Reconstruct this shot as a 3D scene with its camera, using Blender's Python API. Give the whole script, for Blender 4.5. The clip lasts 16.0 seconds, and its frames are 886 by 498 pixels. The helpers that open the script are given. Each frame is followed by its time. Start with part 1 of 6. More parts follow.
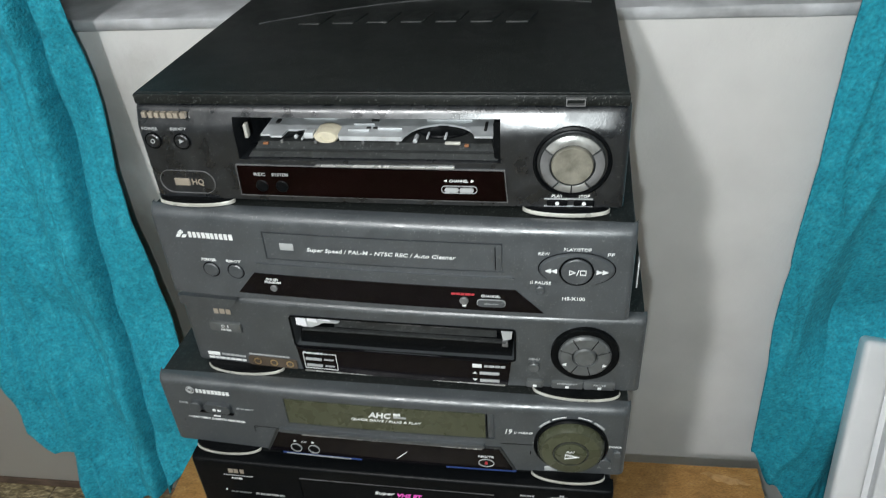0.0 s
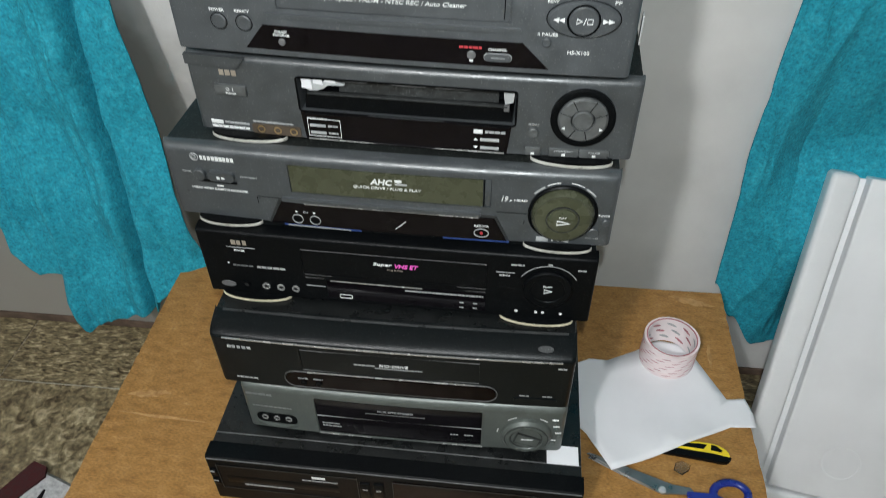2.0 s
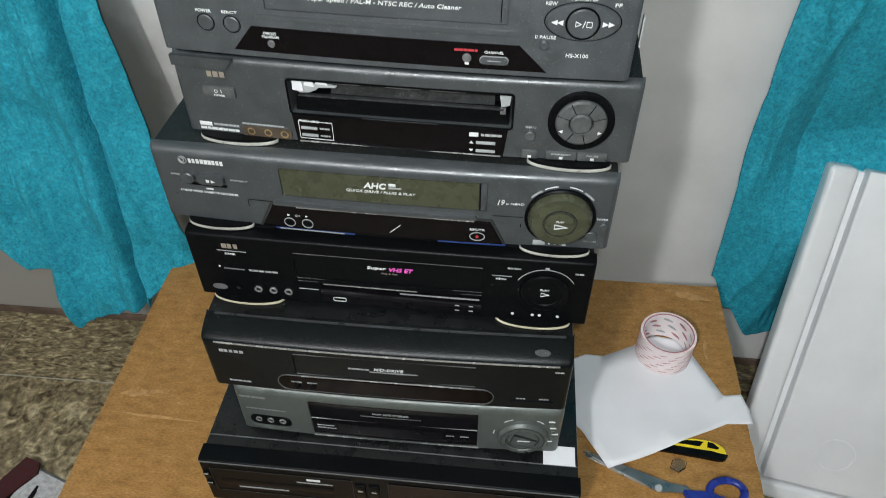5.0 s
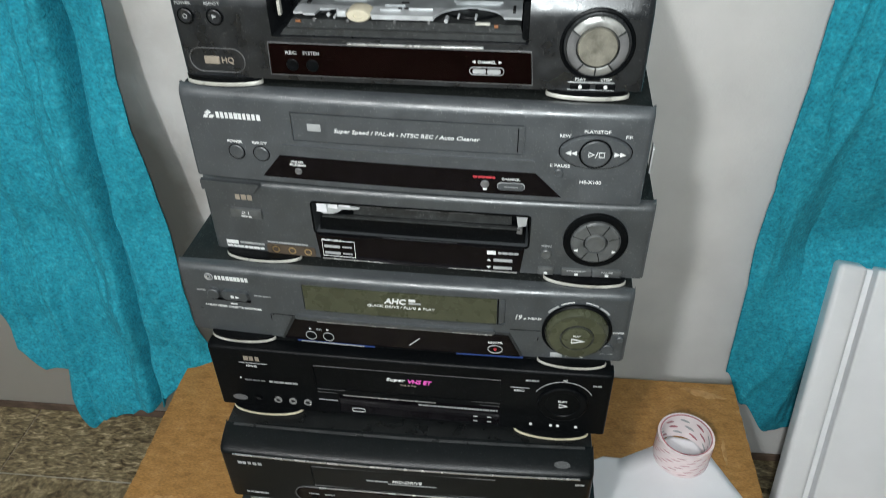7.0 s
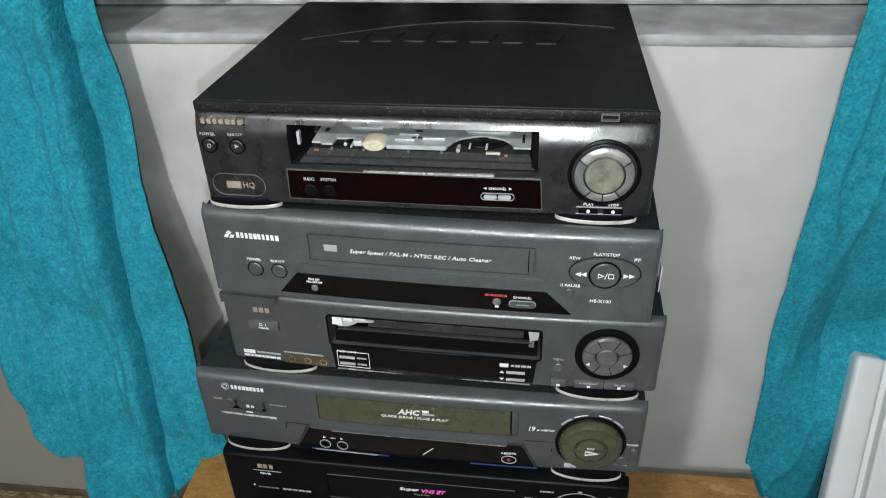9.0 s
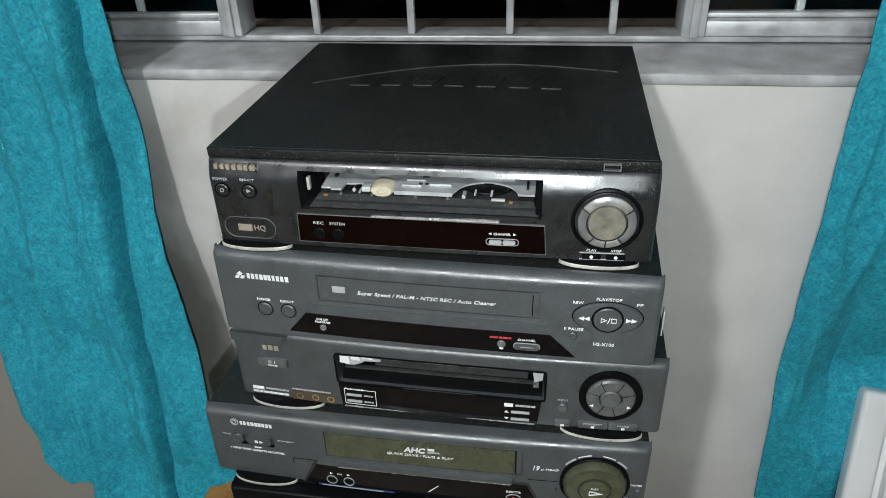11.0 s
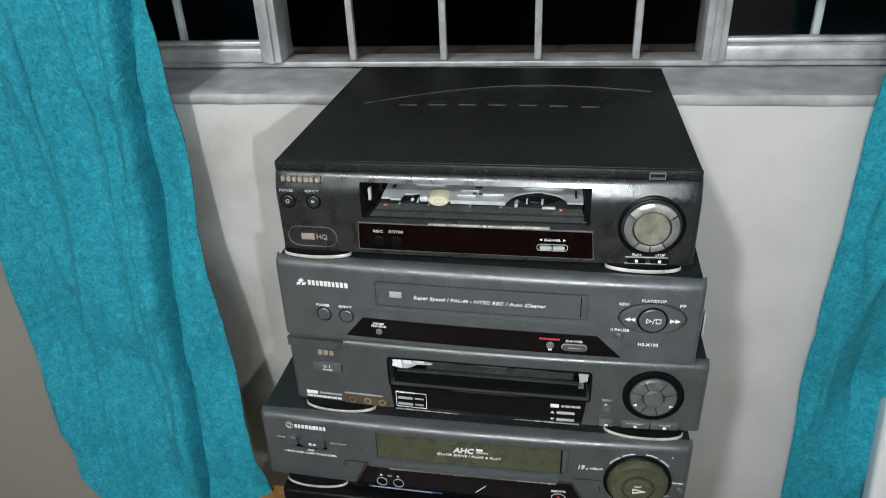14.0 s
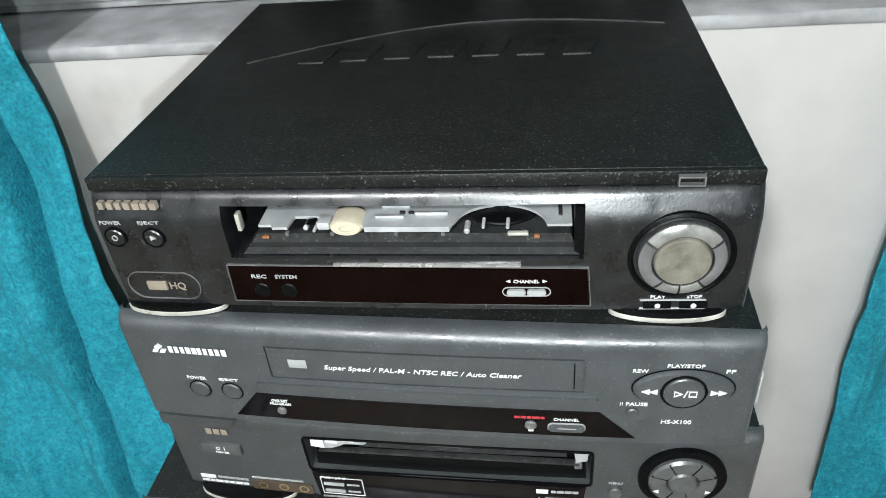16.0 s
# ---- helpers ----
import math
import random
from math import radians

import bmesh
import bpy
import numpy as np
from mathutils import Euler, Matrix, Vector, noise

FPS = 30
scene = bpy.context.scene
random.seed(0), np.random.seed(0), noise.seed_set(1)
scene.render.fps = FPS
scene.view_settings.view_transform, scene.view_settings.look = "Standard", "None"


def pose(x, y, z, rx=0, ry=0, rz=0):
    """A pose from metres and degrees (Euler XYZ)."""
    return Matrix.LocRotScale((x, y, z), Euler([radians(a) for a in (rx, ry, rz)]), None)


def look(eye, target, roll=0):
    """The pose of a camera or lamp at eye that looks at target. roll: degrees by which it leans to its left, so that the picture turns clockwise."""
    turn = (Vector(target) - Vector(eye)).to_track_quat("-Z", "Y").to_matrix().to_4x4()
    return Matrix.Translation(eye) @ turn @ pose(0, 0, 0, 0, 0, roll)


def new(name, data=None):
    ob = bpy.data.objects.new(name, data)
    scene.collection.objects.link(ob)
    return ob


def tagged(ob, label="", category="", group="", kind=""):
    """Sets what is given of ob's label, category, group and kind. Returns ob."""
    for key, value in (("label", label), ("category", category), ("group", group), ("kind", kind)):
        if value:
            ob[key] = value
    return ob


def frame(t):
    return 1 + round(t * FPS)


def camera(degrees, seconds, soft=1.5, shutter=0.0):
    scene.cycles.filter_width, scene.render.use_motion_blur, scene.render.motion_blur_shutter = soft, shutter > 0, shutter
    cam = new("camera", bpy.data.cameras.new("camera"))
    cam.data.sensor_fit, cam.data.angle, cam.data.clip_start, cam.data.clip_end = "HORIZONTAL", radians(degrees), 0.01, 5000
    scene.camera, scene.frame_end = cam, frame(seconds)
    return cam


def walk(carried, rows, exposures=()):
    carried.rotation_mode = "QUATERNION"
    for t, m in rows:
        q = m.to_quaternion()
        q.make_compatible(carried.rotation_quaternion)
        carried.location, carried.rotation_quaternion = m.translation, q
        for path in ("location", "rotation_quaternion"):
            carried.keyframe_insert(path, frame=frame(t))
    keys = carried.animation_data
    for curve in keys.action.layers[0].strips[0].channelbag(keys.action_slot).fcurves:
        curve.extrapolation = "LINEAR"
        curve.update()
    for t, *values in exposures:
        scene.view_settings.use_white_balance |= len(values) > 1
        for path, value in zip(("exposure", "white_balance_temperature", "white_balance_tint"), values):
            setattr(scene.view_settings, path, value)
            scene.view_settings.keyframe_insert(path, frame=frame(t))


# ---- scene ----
cam = camera(63.5, 16.0, soft=0.85, shutter=0.4)
PATH = [
    (0, (0.087, 0.087, 1.24), (-0.182, 1.713, 0.107), -4.1),
    (0.5, (0.088, 0.07, 1.227), (-0.229, 1.654, 0.048), -5.3),
    (1, (0.075, 0.038, 1.203), (-0.182, 1.601, -0.018), -3.6),
    (1.5, (0.062, 0.002, 1.191), (-0.125, 1.527, -0.089), -1.6),
    (2, (0.063, -0.007, 1.161), (-0.099, 1.461, -0.187), -0.5),
    (2.5, (0.065, 0.002, 1.142), (-0.069, 1.411, -0.271), 0.8),
    (3, (0.063, -0.015, 1.133), (-0.04, 1.355, -0.32), 1.7),
    (3.2, (0.068, -0.015, 1.134), (-0.032, 1.342, -0.331), 1.7),
    (5.3, (0.054, 0.019, 1.175), (-0.086, 1.474, -0.19), -0.5),
    (5.5, (0.048, 0.019, 1.178), (-0.086, 1.489, -0.171), -0.7),
    (6, (0.046, 0.021, 1.179), (-0.098, 1.518, -0.139), -1.1),
    (6.5, (0.048, 0.024, 1.182), (-0.103, 1.555, -0.095), -0.8),
    (7, (0.048, 0.026, 1.205), (-0.125, 1.598, -0.019), -1.1),
    (7.5, (0.051, 0.031, 1.228), (-0.154, 1.639, 0.057), -1.7),
    (8, (0.047, 0.033, 1.233), (-0.177, 1.667, 0.101), -2.2),
    (8.5, (0.048, 0.039, 1.238), (-0.176, 1.693, 0.136), -2.2),
    (9, (0.049, 0.043, 1.25), (-0.173, 1.71, 0.166), -2.0),
    (9.2, (0.051, 0.047, 1.256), (-0.172, 1.719, 0.181), -2.0),
    (11.5, (0.055, 0.042, 1.274), (-0.212, 1.731, 0.236), -2.5),
    (12, (0.06, 0.035, 1.274), (-0.225, 1.722, 0.239), -3.1),
    (12.5, (0.058, 0.037, 1.27), (-0.258, 1.717, 0.232), -3.6),
    (13, (0.052, 0.045, 1.271), (-0.289, 1.718, 0.229), -3.9),
    (13.5, (0.043, 0.04, 1.283), (-0.301, 1.732, 0.274), -4.1),
    (14, (0.016, -0.003, 1.277), (-0.248, 1.727, 0.309), -2.5),
    (14.5, (-0.016, -0.024, 1.275), (-0.188, 1.711, 0.295), -0.9),
    (14.7, (-0.018, -0.013, 1.264), (-0.186, 1.736, 0.307), -0.3),
    (15, (0.004, 0.071, 1.268), (-0.158, 1.784, 0.25), -0.9),
    (15.5, (0.032, 0.193, 1.237), (-0.172, 1.851, 0.138), -2.9),
    (16, (0.029, 0.231, 1.231), (-0.208, 1.839, 0.065), -5.7),
]
walk(cam, [(t, look(eye, target, roll)) for t, eye, target, roll in PATH], exposures=[(0, 0.17), (3, 0.19), (6, 0.19), (9, 0.14), (12, 0.05), (14.5, 0.21), (15.5, 0.46), (16, 0.56)])

# ---- world and lights ----
world = bpy.data.worlds.new("night")
scene.world = world
world.use_nodes = True
world.node_tree.nodes["Background"].inputs[0].default_value = (0.010, 0.011, 0.014, 1)
world.node_tree.nodes["Background"].inputs[1].default_value = 0.12

BULB = (-0.60, -1.25, 2.36)
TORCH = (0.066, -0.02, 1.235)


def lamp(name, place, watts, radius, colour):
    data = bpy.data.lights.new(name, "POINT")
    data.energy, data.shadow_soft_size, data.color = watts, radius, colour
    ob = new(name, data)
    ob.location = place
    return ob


lamp("ceiling_bulb_light", BULB, 107, 0.06, (0.97, 0.985, 1.0))
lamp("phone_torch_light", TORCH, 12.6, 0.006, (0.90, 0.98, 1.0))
scene.view_settings.exposure = 0.0


# ---- materials ----
def nodes_of(name):
    m = bpy.data.materials.new(name)
    m.use_nodes = True
    return m, m.node_tree.nodes, m.node_tree.links, m.node_tree.nodes["Principled BSDF"]


def surface(name, colour, rough=0.5, metal=0.0, vary=0.15, scale=60.0, bump=0.0, bump_scale=620.0, dust=0.0, coat=0.0,
            rough_vary=0.12, spec=0.5, piece=0.0):
    """A painted or moulded surface with blotches, grain, fine relief and dust specks."""
    m, nd, ln, bsdf = nodes_of(name)
    tc = nd.new("ShaderNodeTexCoord")
    n1 = nd.new("ShaderNodeTexNoise")
    n1.inputs["Scale"].default_value, n1.inputs["Detail"].default_value = scale, 6
    ln.new(tc.outputs["Object"], n1.inputs["Vector"])
    ramp = nd.new("ShaderNodeMapRange")
    ramp.inputs[1].default_value, ramp.inputs[2].default_value = 0.3, 0.7
    ramp.inputs[3].default_value, ramp.inputs[4].default_value = 1 - vary, 1 + vary
    ln.new(n1.outputs["Fac"], ramp.inputs[0])
    mul = nd.new("ShaderNodeVectorMath")
    mul.operation = "SCALE"
    mul.inputs[0].default_value = colour[:3]
    ln.new(ramp.outputs[0], mul.inputs["Scale"])
    out = mul.outputs[0]
    if piece:
        info = nd.new("ShaderNodeObjectInfo")
        pr = nd.new("ShaderNodeMapRange")
        pr.inputs[3].default_value, pr.inputs[4].default_value = 1 - piece, 1 + piece
        ln.new(info.outputs["Random"], pr.inputs[0])
        mul2 = nd.new("ShaderNodeVectorMath")
        mul2.operation = "SCALE"
        ln.new(out, mul2.inputs[0])
        ln.new(pr.outputs[0], mul2.inputs["Scale"])
        out = mul2.outputs[0]
    n2 = nd.new("ShaderNodeTexNoise")
    n2.inputs["Scale"].default_value, n2.inputs["Detail"].default_value = bump_scale, 3
    ln.new(tc.outputs["Object"], n2.inputs["Vector"])
    if dust:
        d = nd.new("ShaderNodeMapRange")
        d.inputs[1].default_value, d.inputs[2].default_value = 0.61, 0.74
        d.inputs[3].default_value, d.inputs[4].default_value = 0, 1.9 * dust
        ln.new(n2.outputs["Fac"], d.inputs[0])
        mix = nd.new("ShaderNodeMix")
        mix.data_type = "RGBA"
        ln.new(d.outputs[0], mix.inputs["Factor"])
        ln.new(out, mix.inputs["A"])
        mix.inputs["B"].default_value = (0.42, 0.42, 0.40, 1)
        out = mix.outputs["Result"]
    ln.new(out, bsdf.inputs["Base Color"])
    rr = nd.new("ShaderNodeMapRange")
    rr.inputs[1].default_value, rr.inputs[2].default_value = 0.3, 0.7
    rr.inputs[3].default_value, rr.inputs[4].default_value = max(0.02, rough - rough_vary), min(1, rough + rough_vary)
    ln.new(n1.outputs["Fac"], rr.inputs[0])
    ln.new(rr.outputs[0], bsdf.inputs["Roughness"])
    bsdf.inputs["Metallic"].default_value = metal
    bsdf.inputs["Specular IOR Level"].default_value = spec
    bsdf.inputs["Coat Weight"].default_value = coat
    bsdf.inputs["Coat Roughness"].default_value = 0.12
    if bump:
        b = nd.new("ShaderNodeBump")
        b.inputs["Strength"].default_value, b.inputs["Distance"].default_value = bump, 0.0006
        ln.new(n2.outputs["Fac"], b.inputs["Height"])
        ln.new(b.outputs[0], bsdf.inputs["Normal"])
    return m


M_GREY = surface("charcoal_plastic", (0.053, 0.059, 0.064), 0.40, spec=0.85, bump=0.25, dust=0.10, vary=0.10)
M_GREY_J = surface("graphite_plastic", (0.045, 0.050, 0.053), 0.40, spec=0.85, bump=0.25, dust=0.10, vary=0.10)
M_GREY_G = surface("slate_plastic", (0.045, 0.051, 0.055), 0.40, spec=0.85, bump=0.25, dust=0.10, vary=0.12)
M_SAM = surface("blue_black_plastic", (0.0075, 0.0090, 0.0110), 0.33, spec=0.95, bump=0.1, dust=0.08, vary=0.12)
M_BLACK = surface("black_plastic", (0.0024, 0.0029, 0.0034), 0.36, spec=0.10, bump=0.3, dust=0.017, vary=0.15, scale=160, rough_vary=0.05)
M_SHARP = surface("black_satin_plastic", (0.0030, 0.0044, 0.0050), 0.33, spec=0.24, bump=0.3, dust=0.022, vary=0.12, scale=160, rough_vary=0.04)
M_TIT = surface("titanium_grey_plastic", (0.095, 0.107, 0.098), 0.40, bump=0.2, dust=0.08, vary=0.12, metal=0.2)
M_COVER = surface("black_textured_steel", (0.0065, 0.0080, 0.0074), 0.46, bump=0.6, bump_scale=700, dust=0.13, vary=0.2, spec=0.34, rough_vary=0.05)
M_GLOSS = surface("black_display_window", (0.0030, 0.0023, 0.0034), 0.09, vary=0.3, rough_vary=0.03, spec=0.26, dust=0.010)
M_REDGLOSS = surface("dark_red_display_window", (0.0030, 0.0008, 0.0009), 0.08, vary=0.3, rough_vary=0.03, spec=0.14)
M_OLIVE = surface("olive_smoked_plastic", (0.053, 0.057, 0.034), 0.28, vary=0.14, dust=0.06)
# Chrome of the sockets; also colours the highlight lines painted on edges.
M_CHROME_GLINT = surface("satin_chrome_and_glint", (0.62, 0.62, 0.60), 0.26, metal=0.7, vary=0.08)
M_STEEL = surface("zinc_sheet_steel", (0.50, 0.52, 0.53), 0.42, metal=0.30, vary=0.15, scale=90)
M_FACE = surface("tarnished_dial_centre", (0.20, 0.19, 0.155), 0.42, metal=0.3, vary=0.30, scale=110, bump=0.4)
M_SHELF = surface("dull_black_moulding", (0.022, 0.024, 0.024), 0.5, vary=0.35, scale=140, bump=0.4, dust=0.12)
M_LID = surface("smooth_black_steel", (0.0040, 0.0048, 0.0050), 0.30, bump=0.25, bump_scale=700, dust=0.05, vary=0.2, spec=0.45, rough_vary=0.06)
M_SILVER = surface("worn_silver_paint", (0.30, 0.30, 0.285), 0.34, metal=0.55, vary=0.25, scale=110)
M_JOG = surface("grey_jog_plastic", (0.095, 0.100, 0.100), 0.38, metal=0.2, vary=0.2, scale=120)
M_BRASS = surface("brass_socket", (0.50, 0.36, 0.18), 0.35, metal=0.8)
M_WHITE = surface("white_print", (0.72, 0.73, 0.72), 0.5, vary=0.06)
M_DIM = surface("grey_print", (0.36, 0.37, 0.37), 0.5, vary=0.1)
M_GOLD = surface("gold_print", (0.36, 0.31, 0.25), 0.4, vary=0.1, metal=0.3)
M_REDP = surface("red_print", (0.45, 0.04, 0.05), 0.5)
M_PINK = surface("magenta_print", (0.85, 0.12, 0.55), 0.4)
M_CREAM = surface("cream_rubber", (0.55, 0.50, 0.36), 0.5)
M_BLUE_L = surface("blue_label", (0.02, 0.045, 0.16), 0.4)
M_BEIGE = surface("beige_plastic", (0.55, 0.50, 0.38), 0.5)
M_ORANGE = surface("orange_plastic", (0.25, 0.10, 0.04), 0.5)
# Near-black colour for the shade inside sockets, slots and the tape deck.
M_CAV_SHADE = surface("cavity_shade", (0.010, 0.010, 0.010), 0.7)
M_PAPER = surface("white_paper", (0.74, 0.74, 0.76), 0.75, vary=0.03, scale=20)
M_FOAM = surface("white_moulded_plastic", (0.72, 0.73, 0.74), 0.45, vary=0.04, scale=12, bump=0.1, bump_scale=200)
M_LEG = surface("white_painted_wood", (0.84, 0.84, 0.83), 0.5, vary=0.05, scale=15)
M_FRAME = surface("weathered_aluminium_paint", (0.52, 0.53, 0.54), 0.42, metal=0.35, vary=0.25, scale=30, bump=0.2, bump_scale=250)
# Black lightened so pressed ridges read, as light on their edges would show.
M_EMB = surface("lightened_black_ridge", (0.038, 0.040, 0.040), 0.35, vary=0.3)
M_RIM = surface("worn_silver_rim", (0.50, 0.49, 0.44), 0.34, metal=0.25, vary=0.2)
# Grey of edges, rims and marks, and of one painted highlight.
M_SEAM = surface("grey_edge_and_highlight", (0.12, 0.12, 0.12), 0.4, vary=0.3)
M_SILL = surface("painted_cement_sill", (0.43, 0.44, 0.45), 0.5, vary=0.30, scale=25, bump=0.6, bump_scale=160)
M_YELLOW = surface("yellow_plastic", (0.80, 0.62, 0.02), 0.4)
M_BLUEH = surface("blue_plastic", (0.013, 0.028, 0.22), 0.35, vary=0.15)
M_BLADE = surface("scissor_steel", (0.28, 0.28, 0.28), 0.34, metal=0.9)
M_BAG = surface("blue_shiny_bag", (0.01, 0.02, 0.35), 0.22, vary=0.3, scale=40)
M_GROUT = surface("pale_grout", (0.40, 0.38, 0.32), 0.8, vary=0.2)
M_OUT = surface("outside_ground", (0.050, 0.036, 0.027), 0.9, vary=0.5, scale=18, bump=0.8, bump_scale=60)
M_RUGW = surface("white_shaggy_wool", (0.42, 0.42, 0.42), 0.95, spec=0.1, vary=0.25, scale=150, bump=1.0, bump_scale=500)
M_RUGB = surface("black_shaggy_wool", (0.008, 0.007, 0.008), 0.95, spec=0.1, vary=0.3, scale=150, bump=1.0, bump_scale=500)
M_RUGR = surface("dark_red_wool", (0.045, 0.006, 0.007), 0.9, vary=0.3, scale=150, bump=1.0, bump_scale=500)
M_BRUSH = surface("dark_skirting_stain", (0.105, 0.070, 0.050), 0.8, vary=0.5, scale=30)


def wall_material(name, colour, patch_at=None):
    m, nd, ln, bsdf = nodes_of(name)
    tc = nd.new("ShaderNodeTexCoord")
    a, b, c = (nd.new("ShaderNodeTexNoise") for _ in range(3))
    for n, s, d in ((a, 2.2, 5), (b, 11, 8), (c, 170, 4)):
        n.inputs["Scale"].default_value, n.inputs["Detail"].default_value = s, d
        ln.new(tc.outputs["Object"], n.inputs["Vector"])
    mix = nd.new("ShaderNodeMath")
    mix.operation = "ADD"
    ln.new(a.outputs["Fac"], mix.inputs[0])
    ln.new(b.outputs["Fac"], mix.inputs[1])
    r = nd.new("ShaderNodeMapRange")
    r.inputs[1].default_value, r.inputs[2].default_value = 0.75, 1.25
    r.inputs[3].default_value, r.inputs[4].default_value = 0.90, 1.05
    ln.new(mix.outputs[0], r.inputs[0])
    mul = nd.new("ShaderNodeVectorMath")
    mul.operation = "SCALE"
    mul.inputs[0].default_value = colour
    ln.new(r.outputs[0], mul.inputs["Scale"])
    out = mul.outputs[0]
    if patch_at:
        # a grey-brown patch with a ragged outline, low down beside the window
        sep = nd.new("ShaderNodeSeparateXYZ")
        ln.new(tc.outputs["Object"], sep.inputs[0])
        edge_n = nd.new("ShaderNodeTexNoise")
        edge_n.inputs["Scale"].default_value, edge_n.inputs["Detail"].default_value = 6.0, 8
        ln.new(tc.outputs["Object"], edge_n.inputs["Vector"])
        masks = []
        for axis, at, width in (("X", patch_at[0], 0.16), ("Z", patch_at[1], 0.22)):
            add = nd.new("ShaderNodeMath")
            add.operation = "MULTIPLY_ADD"
            add.inputs[1].default_value = 0.45
            ln.new(edge_n.outputs["Fac"], add.inputs[0])
            ln.new(sep.outputs[axis], add.inputs[2])
            m_ = nd.new("ShaderNodeMapRange")
            m_.inputs[1].default_value, m_.inputs[2].default_value = at + 0.225, at + 0.225 + width
            m_.inputs[3].default_value, m_.inputs[4].default_value = 1, 0
            ln.new(add.outputs[0], m_.inputs[0])
            masks.append(m_)
        both = nd.new("ShaderNodeMath")
        both.operation = "MULTIPLY"
        ln.new(masks[0].outputs[0], both.inputs[0])
        ln.new(masks[1].outputs[0], both.inputs[1])
        patch_mix = nd.new("ShaderNodeMix")
        patch_mix.data_type = "RGBA"
        ln.new(both.outputs[0], patch_mix.inputs["Factor"])
        ln.new(out, patch_mix.inputs["A"])
        patch_mix.inputs["B"].default_value = (0.30, 0.285, 0.255, 1)
        out = patch_mix.outputs["Result"]
    ln.new(out, bsdf.inputs["Base Color"])
    bsdf.inputs["Roughness"].default_value = 0.72
    bp = nd.new("ShaderNodeBump")
    bp.inputs["Strength"].default_value, bp.inputs["Distance"].default_value = 0.35, 0.0012
    ln.new(c.outputs["Fac"], bp.inputs["Height"])
    ln.new(bp.outputs[0], bsdf.inputs["Normal"])
    return m


M_WALL = wall_material("off_white_plaster", (0.67, 0.665, 0.645))
M_WALL_PATCH = wall_material("grey_patch_plaster", (0.67, 0.665, 0.645), patch_at=(-0.52, 0.70))
# Tone of the unseen walls, set to hold down light bounced into the room.
M_UNSEEN_ROOM = wall_material("unseen_room_tone", (0.27, 0.285, 0.275))
M_SOCK = surface("brown_socket_plate", (0.075, 0.056, 0.040), 0.4)
M_CEIL = wall_material("white_ceiling_paint", (0.56, 0.56, 0.55))


def mottled(name, stops, scale, rough, bump, detail=8, distort=1.2, piece=0.0, stretch=(1, 1, 1), fine=90, amp=0.17, bump_fine=None):
    """Noise run through a colour ramp: marbled tile, wood, towelling."""
    m, nd, ln, bsdf = nodes_of(name)
    tc = nd.new("ShaderNodeTexCoord")
    mp = nd.new("ShaderNodeMapping")
    mp.inputs["Scale"].default_value = stretch
    ln.new(tc.outputs["Object"], mp.inputs["Vector"])
    vec = mp.outputs[0]
    if piece:
        info = nd.new("ShaderNodeObjectInfo")
        off = nd.new("ShaderNodeVectorMath")
        off.operation = "MULTIPLY_ADD"
        off.inputs[1].default_value = (piece, piece * 1.7, piece * 0.6)
        ln.new(info.outputs["Random"], off.inputs[0])
        ln.new(vec, off.inputs[2])
        vec = off.outputs[0]
    n = nd.new("ShaderNodeTexNoise")
    n.inputs["Scale"].default_value, n.inputs["Detail"].default_value, n.inputs["Distortion"].default_value = scale, detail, distort
    ln.new(vec, n.inputs["Vector"])
    ramp = nd.new("ShaderNodeValToRGB")
    els = ramp.color_ramp.elements
    while len(els) < len(stops):
        els.new(0.5)
    for e, (p, c) in zip(els, stops):
        e.position, e.color = p, (*c, 1)
    ln.new(n.outputs["Fac"], ramp.inputs[0])
    f = nd.new("ShaderNodeTexNoise")
    f.inputs["Scale"].default_value, f.inputs["Detail"].default_value = fine, 5
    ln.new(vec, f.inputs["Vector"])
    r = nd.new("ShaderNodeMapRange")
    r.inputs[1].default_value, r.inputs[2].default_value, r.inputs[3].default_value, r.inputs[4].default_value = 0.3, 0.7, 1 - amp, 1 + amp
    ln.new(f.outputs["Fac"], r.inputs[0])
    mul = nd.new("ShaderNodeVectorMath")
    mul.operation = "SCALE"
    ln.new(ramp.outputs[0], mul.inputs[0])
    ln.new(r.outputs[0], mul.inputs["Scale"])
    ln.new(mul.outputs[0], bsdf.inputs["Base Color"])
    bsdf.inputs["Roughness"].default_value = rough
    bp = nd.new("ShaderNodeBump")
    bp.inputs["Strength"].default_value, bp.inputs["Distance"].default_value = bump, 0.002
    ln.new(f.outputs["Fac"], bp.inputs["Height"])
    ln.new(bp.outputs[0], bsdf.inputs["Normal"])
    return m


M_TILE = mottled("marbled_olive_floor_tile", ((0.30, (0.045, 0.032, 0.016)), (0.43, (0.138, 0.106, 0.056)),
                 (0.56, (0.236, 0.194, 0.110)), (0.70, (0.45, 0.375, 0.24))), 46, 0.34, 0.05, detail=15, distort=0.9, piece=7, fine=120, amp=0.42)
M_WOOD = mottled("varnished_honey_board", ((0.28, (0.225, 0.106, 0.025)), (0.44, (0.305, 0.152, 0.039)), (0.56, (0.338, 0.173, 0.047)),
                 (0.68, (0.375, 0.200, 0.060)), (0.82, (0.46, 0.28, 0.12))), 62, 0.36, 0.16, detail=15, distort=0.25, stretch=(0.7, 1.6, 1.0), fine=330, amp=0.28)
M_EDGE = mottled("raw_board_edge", ((0.30, (0.22, 0.11, 0.035)), (0.5, (0.42, 0.23, 0.08)), (0.72, (0.55, 0.33, 0.13))), 12, 0.6, 0.4, stretch=(1, 1, 6))
